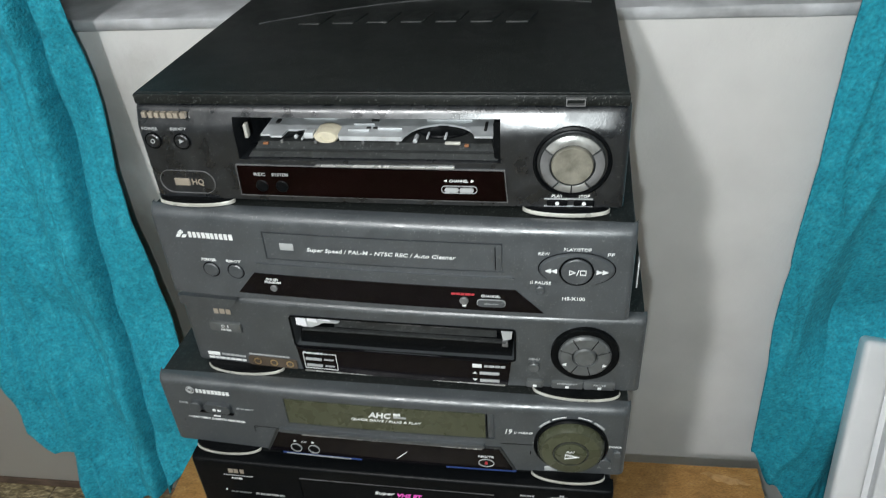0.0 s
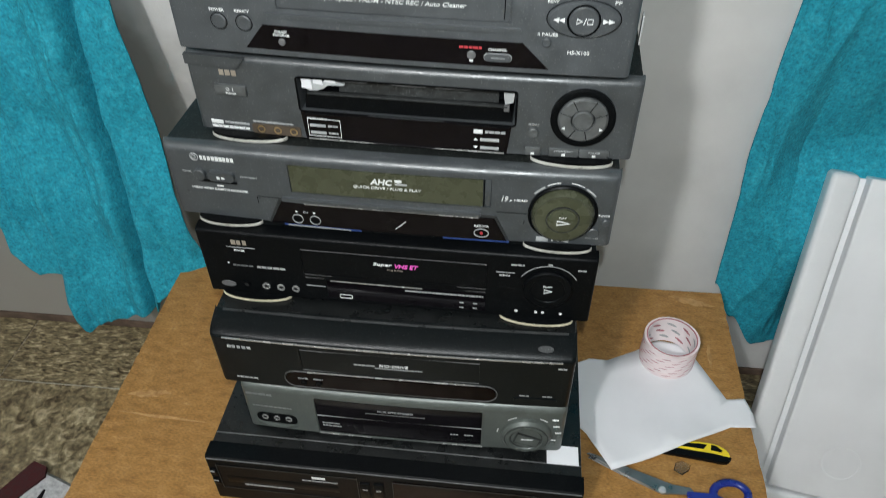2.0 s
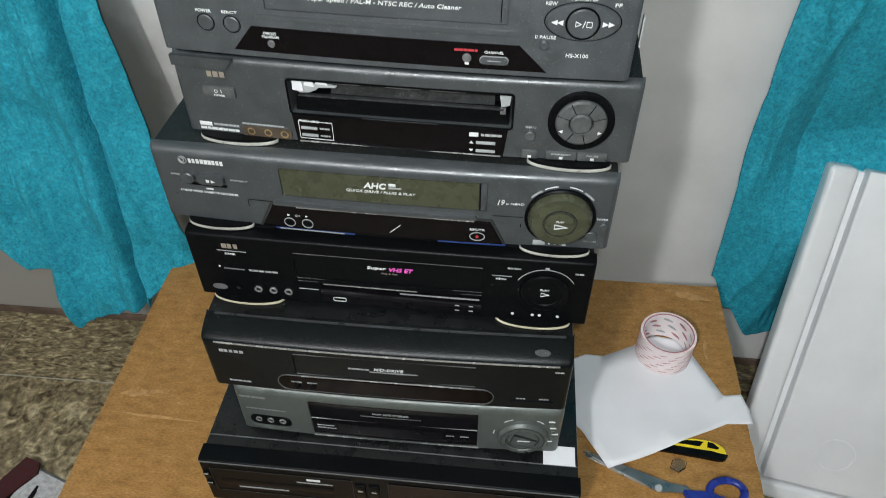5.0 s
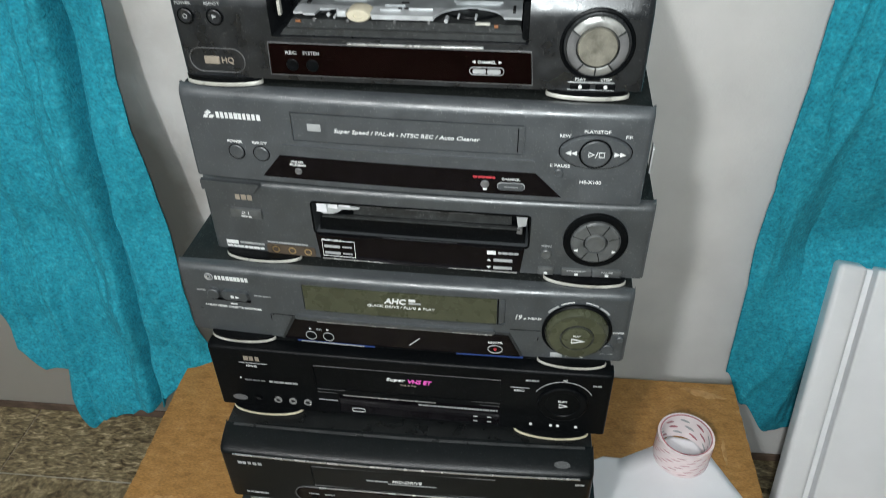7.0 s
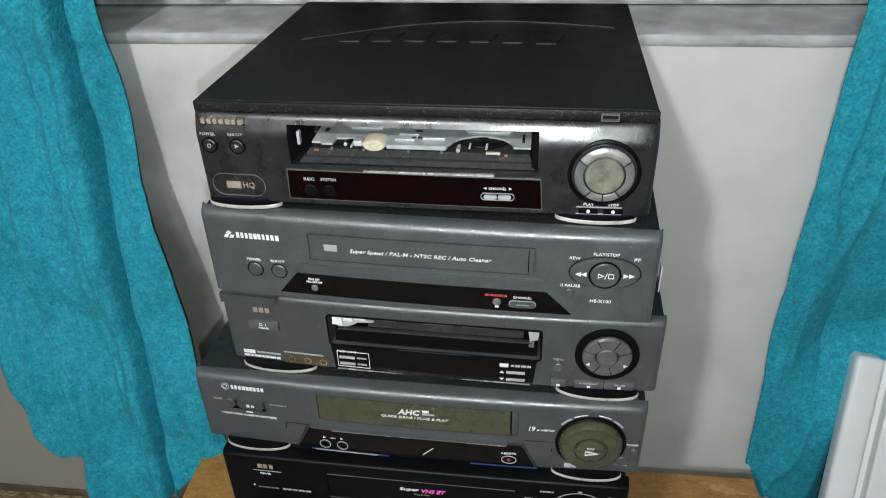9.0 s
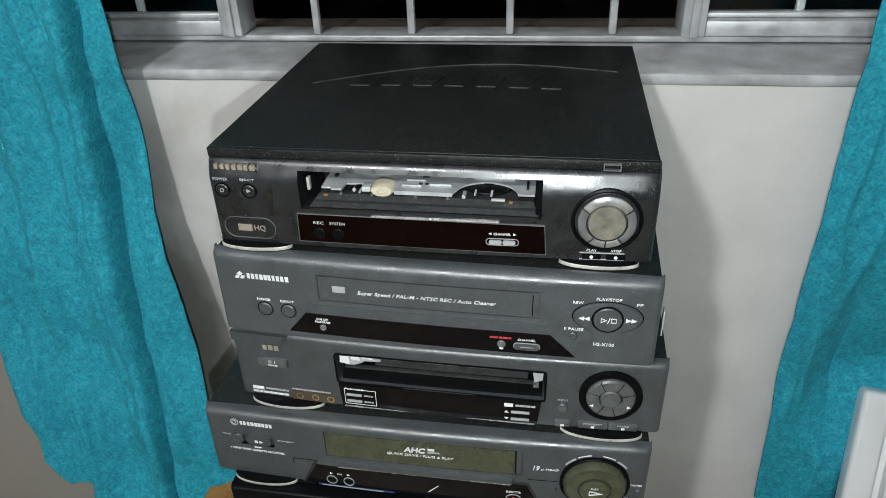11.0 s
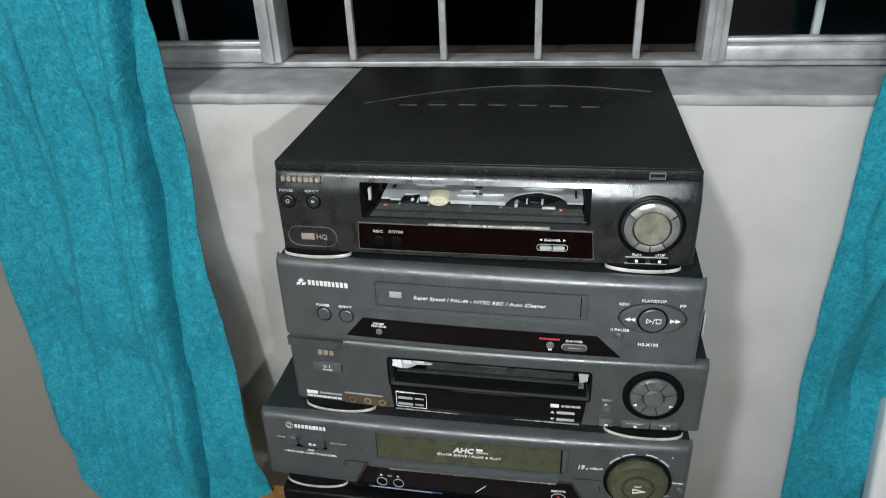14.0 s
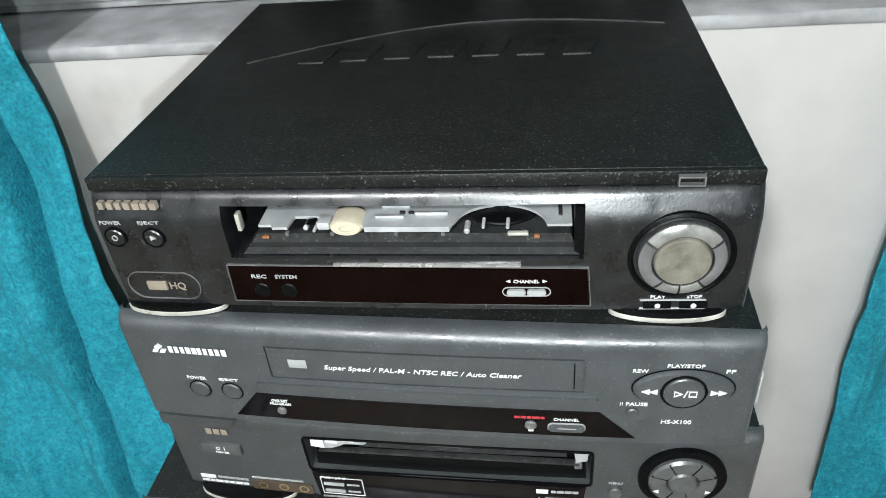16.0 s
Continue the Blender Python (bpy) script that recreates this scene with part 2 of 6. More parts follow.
M_CURT = mottled("turquoise_towelling_cloth", ((0.25, (0.006, 0.22, 0.30)), (0.5, (0.009, 0.285, 0.38)), (0.75, (0.030, 0.355, 0.455))),
                 85, 0.85, 1.0, distort=0.5, detail=12, fine=260, amp=0.30)
M_TAPE = mottled("pale_pink_wound_tape", ((0.35, (0.80, 0.66, 0.66)), (0.60, (0.80, 0.70, 0.70))), 60, 0.22, 0.05, stretch=(1, 1, 5), amp=0.06)
M_CORE = surface("pale_pink_core", (0.80, 0.72, 0.72), 0.4, vary=0.06)
M_TAPERED = surface("dull_red_print", (0.42, 0.16, 0.18), 0.5, vary=0.25)


def glass(name, colour, rough=0.02):
    m, nd, ln, bsdf = nodes_of(name)
    bsdf.inputs["Base Color"].default_value = (*colour, 1)
    bsdf.inputs["Roughness"].default_value = rough
    bsdf.inputs["Transmission Weight"].default_value = 1.0
    bsdf.inputs["IOR"].default_value = 1.45
    return m


M_CLEAR = glass("clear_tape", (0.95, 0.93, 0.92), 0.12)
M_GLASS = glass("window_glass", (0.80, 0.84, 0.84))


def glow(name, colour, strength):
    m, nd, ln, bsdf = nodes_of(name)
    bsdf.inputs["Emission Color"].default_value = (*colour, 1)
    bsdf.inputs["Emission Strength"].default_value = strength
    return m


M_BULB = glow("lit_bulb_glass", (1.0, 0.95, 0.85), 6.0)


# ---- mesh helpers (millimetres in, metres out) ----
MM = 0.001


def finish(bm, smooth=40):
    bmesh.ops.recalc_face_normals(bm, faces=bm.faces[:])
    me = bpy.data.meshes.new("mesh")
    bm.to_mesh(me)
    bm.free()
    if smooth:
        for p in me.polygons:
            p.use_smooth = True
        me.set_sharp_from_angle(angle=radians(smooth))
    return me


def part(name, bm, material, parent=None, label="", smooth=40, warp=None):
    """Links a bmesh as one mesh object under a thing or a part."""
    if warp:
        for v in bm.verts:
            v.co.y += warp(v.co.x)
    me = finish(bm, smooth)
    me.materials.append(material)
    ob = new(name, me)
    if parent:
        ob.parent = parent
    if label:
        ob["label"] = label
    return ob


def thing(name, place, label, category, group="", kind="", rz=0.0):
    e = new(name)
    e.empty_display_size = 0.02
    e.matrix_basis = pose(*place, 0, 0, rz)
    return tagged(e, label, category, group, kind)


def box(bm, x0, x1, y0, y1, z0, z1, bevel=0.0, seg=2, unit=MM):
    vs = bmesh.ops.create_cube(bm, size=1.0)["verts"]
    for v in vs:
        v.co = Vector(((x0 + x1) / 2 + v.co.x * (x1 - x0), (y0 + y1) / 2 + v.co.y * (y1 - y0), (z0 + z1) / 2 + v.co.z * (z1 - z0))) * unit
    if bevel:
        es = list({e for v in vs for e in v.link_edges})
        bmesh.ops.bevel(bm, geom=es, offset=bevel * unit, segments=seg, affect="EDGES", profile=0.5)
    return bm


def slab(bm, poly, y0, y1, n=28):
    """A convex outline in the face plane, given depth, cut into upright strips so that it can follow a bowed face."""
    xs = sorted({round(p[0], 4) for p in poly} | set(np.linspace(min(p[0] for p in poly), max(p[0] for p in poly), n).round(4)))
    cols = []
    for x in xs:
        zs = []
        for (ax, az), (bx, bz) in zip(poly, poly[1:] + poly[:1]):
            if min(ax, bx) - 2e-4 <= x <= max(ax, bx) + 2e-4:
                if abs(ax - bx) < 3e-4:
                    zs += [az, bz]
                else:
                    zs.append(az + (bz - az) * (x - ax) / (bx - ax))
        lo, hi = min(zs), max(zs)
        cols.append([bm.verts.new(Vector((x, y, z)) * MM) for y, z in ((y0, lo), (y0, hi), (y1, hi), (y1, lo))])
    for a, b in zip(cols, cols[1:]):
        for i in range(4):
            j = (i + 1) % 4
            try:
                bm.faces.new((a[i], b[i], b[j], a[j]))
            except ValueError:
                pass
    bm.faces.new(cols[0])
    bm.faces.new(cols[-1][::-1])
    bmesh.ops.remove_doubles(bm, verts=bm.verts[:], dist=1e-6)
    return bm


def lathe(bm, cx, cz, prof, n=40, sx=1.0, sz=1.0, arc=(0, 360)):
    """Turns (radius, y) pairs round an axis that points out of the face."""
    full = arc[1] - arc[0] >= 360
    k = n if full else n + 1
    rings = []
    for i in range(k):
        a = radians(arc[0] + (arc[1] - arc[0]) * i / n)
        rings.append([bm.verts.new(Vector((cx + r * sx * math.cos(a), y, cz + r * sz * math.sin(a))) * MM) for r, y in prof])
    for i in range(n):
        a, b = rings[i], rings[(i + 1) % k]
        for j in range(len(prof) - 1):
            bm.faces.new((a[j], b[j], b[j + 1], a[j + 1]))
    bmesh.ops.remove_doubles(bm, verts=bm.verts[:], dist=1e-6)
    return bm


def button(cx, cz, r, out=2.0, sx=1.0, sz=1.0):
    return lathe(bmesh.new(), cx, cz, [(r, 1), (r, -out + 0.6), (r - 0.7, -out), (r * 0.5, -out + 0.25), (0.0, -out + 0.3)], 28, sx, sz)


def ring(cx, cz, r, w=0.6, out=0.5, sx=1.0, sz=1.0, arc=(0, 360)):
    return lathe(bmesh.new(), cx, cz, [(r - w, 0.3), (r - w, -out), (r, -out), (r, 0.3)], 36, sx, sz, arc)


def face_plate(w, zs, prof, holes, depth=30.0, round_x=4.0, warp=None, dx=0.0):
    """A moulded front of width w; prof gives its depth at a height; holes (x0, x1, z0, z1, depth) are pressed in."""
    h = w / 2
    holes = [(a[0] - dx, a[1] - dx, *a[2:]) for a in holes]
    xs = set(np.linspace(-h + round_x, h - round_x, 30).round(3))
    for k in range(5):
        q = round_x * (1 - math.cos(k * math.pi / 8))
        xs |= {round(-h + q, 3), round(h - q, 3)}
    for a in holes:
        xs = {x for x in xs if abs(x - a[0]) > 1.2 and abs(x - a[1]) > 1.2} | {a[0], a[1]}
    xs = sorted(xs)
    zs = sorted({z for z in zs if all(abs(z - a[2]) > 0.8 and abs(z - a[3]) > 0.8 for a in holes)} | {z for a in holes for z in (a[2], a[3])})

    def y_at(x, z):
        e = max(0.0, abs(x) - (h - round_x)) / round_x
        return prof(z) + round_x * (1 - math.sqrt(max(0.0, 1 - e * e))) + (warp((x + dx) * MM) / MM if warp else 0.0)

    bm = bmesh.new()
    grid = [[bm.verts.new(Vector((x, y_at(x, z), z)) * MM) for z in zs] for x in xs]
    inside = {}
    for i in range(len(xs) - 1):
        for j in range(len(zs) - 1):
            mx, mz = (xs[i] + xs[i + 1]) / 2, (zs[j] + zs[j + 1]) / 2
            hit = next((a for a in holes if a[0] < mx < a[1] and a[2] < mz < a[3]), None)
            if hit is None:
                bm.faces.new((grid[i][j], grid[i + 1][j], grid[i + 1][j + 1], grid[i][j + 1]))
            else:
                inside[i, j] = hit
    back = {}

    def deep(i, j, a):
        key = (i, j, a)
        if key not in back:
            back[key] = bm.verts.new(Vector((xs[i], prof(zs[j]) + a[4] + (warp((xs[i] + dx) * MM) / MM if warp else 0.0), zs[j])) * MM)
        return back[key]

    for (i, j), a in inside.items():
        bm.faces.new([deep(p, q, a) for p, q in ((i, j), (i + 1, j), (i + 1, j + 1), (i, j + 1))])
        for (di, dj), e in (((-1, 0), ((i, j), (i, j + 1))), ((1, 0), ((i + 1, j), (i + 1, j + 1))), ((0, -1), ((i, j), (i + 1, j))), ((0, 1), ((i, j + 1), (i + 1, j + 1)))):
            if (i + di, j + dj) not in inside:
                (p, q), (r, s) = e
                bm.faces.new((grid[p][q], grid[r][s], deep(r, s, a), deep(p, q, a)))
    rim = [(grid[i][0], xs[i], zs[0]) for i in range(len(xs))] + [(grid[-1][j], xs[-1], zs[j]) for j in range(1, len(zs))]
    rim += [(grid[i][-1], xs[i], zs[-1]) for i in range(len(xs) - 2, -1, -1)] + [(grid[0][j], xs[0], zs[j]) for j in range(len(zs) - 2, 0, -1)]
    tail = [bm.verts.new(Vector((x, depth, z)) * MM) for _, x, z in rim]
    for k in range(len(rim)):
        k2 = (k + 1) % len(rim)
        bm.faces.new((rim[k][0], rim[k2][0], tail[k2], tail[k]))
    for v in bm.verts:
        v.co.x += dx * MM
    return bm



def letters(text, x, z, width, height, y=-0.4, shear=0.0, anchor=0.5, bold=0.012):
    """Raised print from the built-in font, fitted to a width and height; x is its middle (anchor 0.5) or its left end (0)."""
    c = bpy.data.curves.new("letters", "FONT")
    c.body, c.extrude, c.resolution_u, c.offset = text, 0.006, 2, bold
    ob = bpy.data.objects.new("letters", c)
    me = bpy.data.meshes.new_from_object(ob)
    bm = bmesh.new()
    bm.from_mesh(me)
    bpy.data.objects.remove(ob)
    bpy.data.meshes.remove(me)
    lo = [min(v.co[i] for v in bm.verts) for i in range(2)]
    hi = [max(v.co[i] for v in bm.verts) for i in range(2)]
    for v in bm.verts:
        u, t = (v.co.x - lo[0]) / (hi[0] - lo[0]), (v.co.y - lo[1]) / (hi[1] - lo[1])
        v.co = Vector((x + (u - anchor) * width + shear * (t - 0.5) * height, y + (-0.15 if v.co.z > 0 else 0.25), z + (t - 0.5) * height)) * MM
    return bm


def strokes(x0, x1, z, h, seed, y=-0.4, gap=0.25):
    """Print too small to read: a row of plain bars."""
    rnd = random.Random(seed)
    bm, x = bmesh.new(), x0
    while x < x1 - 0.5:
        w = min(rnd.uniform(1.2, 2.6) * h, x1 - x)
        box(bm, x, x + w, y, 0.3, z - h / 2, z + h / 2)
        x += w + gap * h
    return bm


def brand(x0, x1, z, h, n, y=-0.4):
    """A brand name drawn as a row of plain blocks."""
    bm, step, rnd_ = bmesh.new(), (x1 - x0) / n, random.Random(int(1000 + x0 * 7 + z))
    for i in range(n):
        a = x0 + (i + rnd_.uniform(0.0, 0.10)) * step
        box(bm, a, a + step * rnd_.uniform(0.62, 0.84), y, 0.3, z - h / 2, z + h / 2)
    return bm


def rounded(x0, x1, z0, z1, r, n=6):
    pts = []
    for cx, cz, a0 in ((x1 - r, z1 - r, 0), (x0 + r, z1 - r, 90), (x0 + r, z0 + r, 180), (x1 - r, z0 + r, 270)):
        pts += [(cx + r * math.cos(radians(a0 + 90 * k / n)), cz + r * math.sin(radians(a0 + 90 * k / n))) for k in range(n + 1)]
    return pts


def outline(pts, w=0.6, out=0.5):
    """A thin raised line inside a closed convex outline, mitred at its corners."""
    bm = bmesh.new()
    n = len(pts)
    turn = sum(pts[i - 1][0] * pts[i][1] - pts[i][0] * pts[i - 1][1] for i in range(n))
    sign = 1 if turn > 0 else -1

    def inward(a, b):
        l = math.hypot(b[0] - a[0], b[1] - a[1]) or 1
        return (-(b[1] - a[1]) / l * sign, (b[0] - a[0]) / l * sign)

    rows = []
    for i, (x, z) in enumerate(pts):
        p, q = inward(pts[i - 1], (x, z)), inward((x, z), pts[(i + 1) % n])
        k = w / max(0.25, 1 + p[0] * q[0] + p[1] * q[1])
        ax, az = (p[0] + q[0]) * k, (p[1] + q[1]) * k
        rows.append([bm.verts.new(Vector(c) * MM) for c in ((x, 0.3, z), (x, -out, z), (x + ax, -out, z + az), (x + ax, 0.3, z + az))])
    for a, b in zip(rows, rows[1:] + rows[:1]):
        for i in range(4):
            bm.faces.new((a[i], b[i], b[(i + 1) % 4], a[(i + 1) % 4]))
    return bm


def bar(x0, x1, z0, z1, y0, y1, bevel=0.5):
    return box(bmesh.new(), x0, x1, y0, y1, z0, z1, bevel)


def cover_and_feet(v, w, h, depth, cover_top, feet, foot_mat, foot_r=31.0, foot_h=6.0, lip=9.0, inset=2.0, dx=0.0, foot_y=4.0, lid=None):
    """The folded steel cover, the base pan and the round feet of a recorder."""
    steel, kind_ = (M_COVER, "black textured steel") if lid is None else (lid, "smooth black steel")
    a, b = dx - w / 2 + inset, dx + w / 2 - inset
    part("cover", bar(a, b, cover_top - 4, cover_top, lip, depth, 1.6), steel, v, kind_ + " cover")
    for q in (a, b - 2.0):
        part("side_panel", bar(q, q + 2.0, 4, cover_top - 4.1, lip, depth, 0.3), steel, v, kind_ + " side")
    part("back_panel", bar(a + 2.1, b - 2.1, 4, cover_top - 4.1, depth - 2, depth, 0.3), steel, v)
    part("base_pan", bar(a + 2.1, b - 2.1, 4, 6, lip, depth - 2.1, 0.3), steel, v)
    for x in feet:
        f = bmesh.new()
        n = 36
        prof = [(0, -foot_h), (foot_r - 1.0, -foot_h), (foot_r, -foot_h + 1.2), (foot_r, 0.6), (0, 0.6)]
        rings = [[f.verts.new(Vector((x + r * math.cos(2 * math.pi * i / n), foot_y + r * math.sin(2 * math.pi * i / n) * 0.30, z)) * MM) for r, z in prof] for i in range(n)]
        for a, b in zip(rings, rings[1:] + rings[:1]):
            for j in range(len(prof) - 1):
                f.faces.new((a[j], b[j], b[j + 1], a[j + 1]))
        bmesh.ops.remove_doubles(f, verts=f.verts[:], dist=1e-6)
        ft = part("foot", f, M_BLACK, v, "round black foot")
        rim = bmesh.new()
        prof = [(foot_r + 0.1, -foot_h + 0.6), (foot_r + 0.9, -foot_h + 0.9), (foot_r + 0.9, -foot_h + 3.4), (foot_r + 0.1, -foot_h + 3.9)]
        rings = [[rim.verts.new(Vector((x + r * math.cos(2 * math.pi * i / n), foot_y + r * math.sin(2 * math.pi * i / n) * 0.30, z)) * MM) for r, z in prof] for i in range(n)]
        for a, b in zip(rings, rings[1:] + rings[:1]):
            for j in range(len(prof)):
                k = (j + 1) % len(prof)
                rim.faces.new((a[j], b[j], b[k], a[k]))
        part("foot_rim", rim, foot_mat, ft, "pale shiny ring")


# ---- the room ----
WALL_Y, FLOOR_T = 0.95, 0.012
BX0, BX1, BACK, HIGH = -2.3, 2.0, -2.6, 2.62


def wall_box(name, x0, x1, y0, y1, z0, z1, material=None, label="off-white plastered wall", cat="wall"):
    ob = part(name, box(bmesh.new(), x0, x1, y0, y1, z0, z1, 0, unit=1.0), material or M_WALL, smooth=0)
    return tagged(ob, label, cat, kind="structure")


WX0, WX1, WZ0, WZ1 = -1.02, 0.90, 0.985, 2.02
# the window wall in one mesh, with the opening cut through it
bm = bmesh.new()
for x0, x1, z0, z1 in ((BX0, WX0, 0, HIGH), (WX1, BX1, 0, HIGH), (WX0, WX1, 0, WZ0), (WX0, WX1, WZ1, HIGH)):
    box(bm, x0, x1, WALL_Y, WALL_Y + 0.20, z0, z1, 0, unit=1.0)
bmesh.ops.remove_doubles(bm, verts=bm.verts[:], dist=1e-5)
tagged(part("wall_north", bm, M_WALL_PATCH, smooth=0), "off-white plastered wall with a grey-brown patch below a night window", "wall", kind="structure")
# Unseen walls and ceiling, added to close the room and shape its bounce.
wall_box("wall_west", BX0 - 0.12, BX0, BACK, WALL_Y + 0.2, 0, HIGH, M_UNSEEN_ROOM, "unseen room wall, toned to hold down bounced light")
wall_box("wall_east", BX1, BX1 + 0.12, BACK, WALL_Y + 0.2, 0, HIGH, M_UNSEEN_ROOM, "unseen room wall, toned to hold down bounced light")
wall_box("wall_south", BX0, BX1, BACK - 0.12, BACK, 0, HIGH, M_UNSEEN_ROOM, "unseen room wall, toned to hold down bounced light")
wall_box("ceiling", BX0 - 0.12, BX1 + 0.12, BACK - 0.12, WALL_Y + 0.2, HIGH, HIGH + 0.1, M_CEIL, "unseen plain white ceiling, toned for bounced light", "ceiling")
floor = tagged(part("floor", box(bmesh.new(), BX0 - 0.1, BX1 + 0.1, BACK - 0.1, WALL_Y + 0.1, -0.12, -0.004, 0, unit=1.0), M_GROUT, smooth=0),
               "floor of glossy marbled olive-brown ceramic tiles with pale joints", "floor", kind="structure")
skirt = part("baseboard", box(bmesh.new(), BX0, BX1, WALL_Y - 0.006, WALL_Y - 0.001, -0.003, 0.018, 0.002, unit=1.0), M_BRUSH)
tagged(skirt, "dark dirty joint where the wall meets the floor", "baseboard", kind="structure")

# sill: sloping cement slab with a rounded lip
bm = bmesh.new()
sec = [(WALL_Y - 0.0005, 0.972), (WALL_Y - 0.0030, 0.975), (WALL_Y - 0.0035, 0.984), (WALL_Y - 0.0015, 0.987), (WALL_Y + 0.03, 0.989), (WALL_Y + 0.20, 0.992), (WALL_Y + 0.20, 0.970)]
nx = 60
rows = []
rnd = random.Random(4)
for i in range(nx + 1):
    x = WX0 - 0.04 + (WX1 - WX0 + 0.08) * i / nx
    rows.append([bm.verts.new((x, y + rnd.uniform(-0.0004, 0.0004) * (y < WALL_Y), z + rnd.uniform(-0.0006, 0.0006) * (y < WALL_Y + 0.1))) for y, z in sec])
for a, b in zip(rows, rows[1:]):
    for j in range(len(sec)):
        k = (j + 1) % len(sec)
        bm.faces.new((a[j], b[j], b[k], a[k]))
bm.faces.new(rows[0])
bm.faces.new(rows[-1][::-1])
tagged(part("window_sill", bm, M_SILL, smooth=50), "grey painted cement window sill with a chipped lip", "window sill", kind="structure")

# window: outer frame, two posts, side sashes with panes, bars across the middle
win = thing("window_1", (0, 1.07, 0.992), "weathered grey metal window with upright bars, dark night outside", "window", kind="structure")


def wpart(name, x0, x1, y0, y1, z0, z1, m=None, bevel=0.003, label=""):
    return part(name, box(bmesh.new(), x0, x1, y0, y1, z0, z1, bevel, unit=1.0), m or M_FRAME, win, label)


wpart("bottom_rail", WX0, WX1, -0.002, 0.05, 0.001, 0.010)
wpart("top_rail", WX0, WX1, -0.012, 0.05, 0.995, 1.027)
for x in (-0.4, 0.2545):
    wpart("post", x - 0.016, x + 0.016, -0.012, 0.05, 0.0105, 0.9945)
    wpart("post_flange", x - 0.006, x + 0.006, -0.018, -0.0125, 0.0105, 0.9945)
for x0, x1 in ((WX0, -0.4165), (0.271, WX1)):
    sash = wpart("sash_rail", x0, x1, -0.008, 0.03, 0.0105, 0.032)
    wpart("sash_bead", x0, x1, 0.005, 0.024, 0.0325, 0.040)
    pane = part("pane", box(bmesh.new(), x0, x1, 0.012, 0.016, 0.0405, 0.994, 0, unit=1.0), M_GLASS, win, "dark glass pane", smooth=0)
    pane.visible_shadow = False
for x in (-0.2745, -0.1345, 0.0065, 0.1485):
    wpart("bar", x - 0.0055, x + 0.0055, 0.0, 0.012, 0.0105, 0.9945)
for x in (-0.86, -0.70, -0.56, 0.40, 0.54, 0.70):
    wpart("bar", x - 0.0055, x + 0.0055, 0.032, 0.044, 0.0105, 0.9945)
# outside: a rough ledge under the window, then the dark yard
tagged(part("ground", box(bmesh.new(), -4, 4, 1.16, 1.235, 0.86, 0.989, 0.012, unit=1.0), M_OUT), "rough brown ledge outside the window at night", "ledge", kind="structure")
yard = bmesh.new()
bmesh.ops.create_grid(yard, x_segments=30, y_segments=30, size=40)
for v in yard.verts:
    v.co = Vector((v.co.x, v.co.y + 41.6, -0.3 + 0.1 * noise.noise(v.co * 0.4)))
tagged(part("backdrop", yard, M_OUT), "dark unlit yard outside the window", "yard", kind="structure")

# ---- ceiling lamp ----
cl = thing("ceiling_lamp", (BULB[0], BULB[1], HIGH), "bare glowing bulb in a white holder on the ceiling", "lamp")


def upright_lathe(prof, n=32, unit=1.0):
    b = bmesh.new()
    rr = [[b.verts.new(Vector((r * math.cos(2 * math.pi * i / n), r * math.sin(2 * math.pi * i / n), z)) * unit) for r, z in prof] for i in range(n)]
    for p, q in zip(rr, rr[1:] + rr[:1]):
        for j in range(len(prof) - 1):
            b.faces.new((p[j], q[j], q[j + 1], p[j + 1]))
    bmesh.ops.remove_doubles(b, verts=b.verts[:], dist=1e-6)
    return b


part("holder", upright_lathe([(0, 0), (0.05, 0), (0.05, -0.015), (0.022, -0.03), (0.022, -0.09), (0, -0.09)]), M_LEG, cl)
part("bulb", upright_lathe([(0.014, -0.09), (0.018, -0.11), (0.034, -0.15), (0.036, -0.18), (0.026, -0.20), (0.0, -0.207)]), M_BULB, cl, "glowing glass bulb")

# ---- the board and what carries it ----
TABLE = 0.345
board = thing("table", (-0.022, 0.591, TABLE), "low table with a varnished honey-brown board on white legs", "table")
top = bmesh.new()
bx, by = 0.430, 0.229
nseg = 40
edge = []
rnd = random.Random(8)
loop = [(-bx - 0.006, by), (-bx + 0.001, -by), (bx - 0.004, -by + 0.008), (bx + 0.004, by)]
pts = []
for (ax, ay), (cx_, cy_) in zip(loop, loop[1:] + loop[:1]):
    for k in range(nseg):
        t = k / nseg
        pts.append((ax + (cx_ - ax) * t + rnd.uniform(-0.0009, 0.0009), ay + (cy_ - ay) * t + rnd.uniform(-0.0009, 0.0009)))
up = [top.verts.new((x, y, 0)) for x, y in pts]
lo = [top.verts.new((x, y, -0.018)) for x, y in pts]
top.faces.new(up)
top.faces.new(lo[::-1])
for i in range(len(pts)):
    j = (i + 1) % len(pts)
    top.faces.new((up[i], lo[i], lo[j], up[j]))
tt = part("tabletop", top, M_WOOD, board, "varnished board with scuffed edges", smooth=30)
tt.data.materials.append(M_EDGE)
for p in tt.data.polygons:
    if abs(p.normal.z) < 0.5:
        p.material_index = 1
M_SCUFF = mottled("bare_scuffed_veneer", ((0.35, (0.30, 0.155, 0.045)), (0.6, (0.46, 0.27, 0.11))), 60, 0.55, 0.3, detail=12)


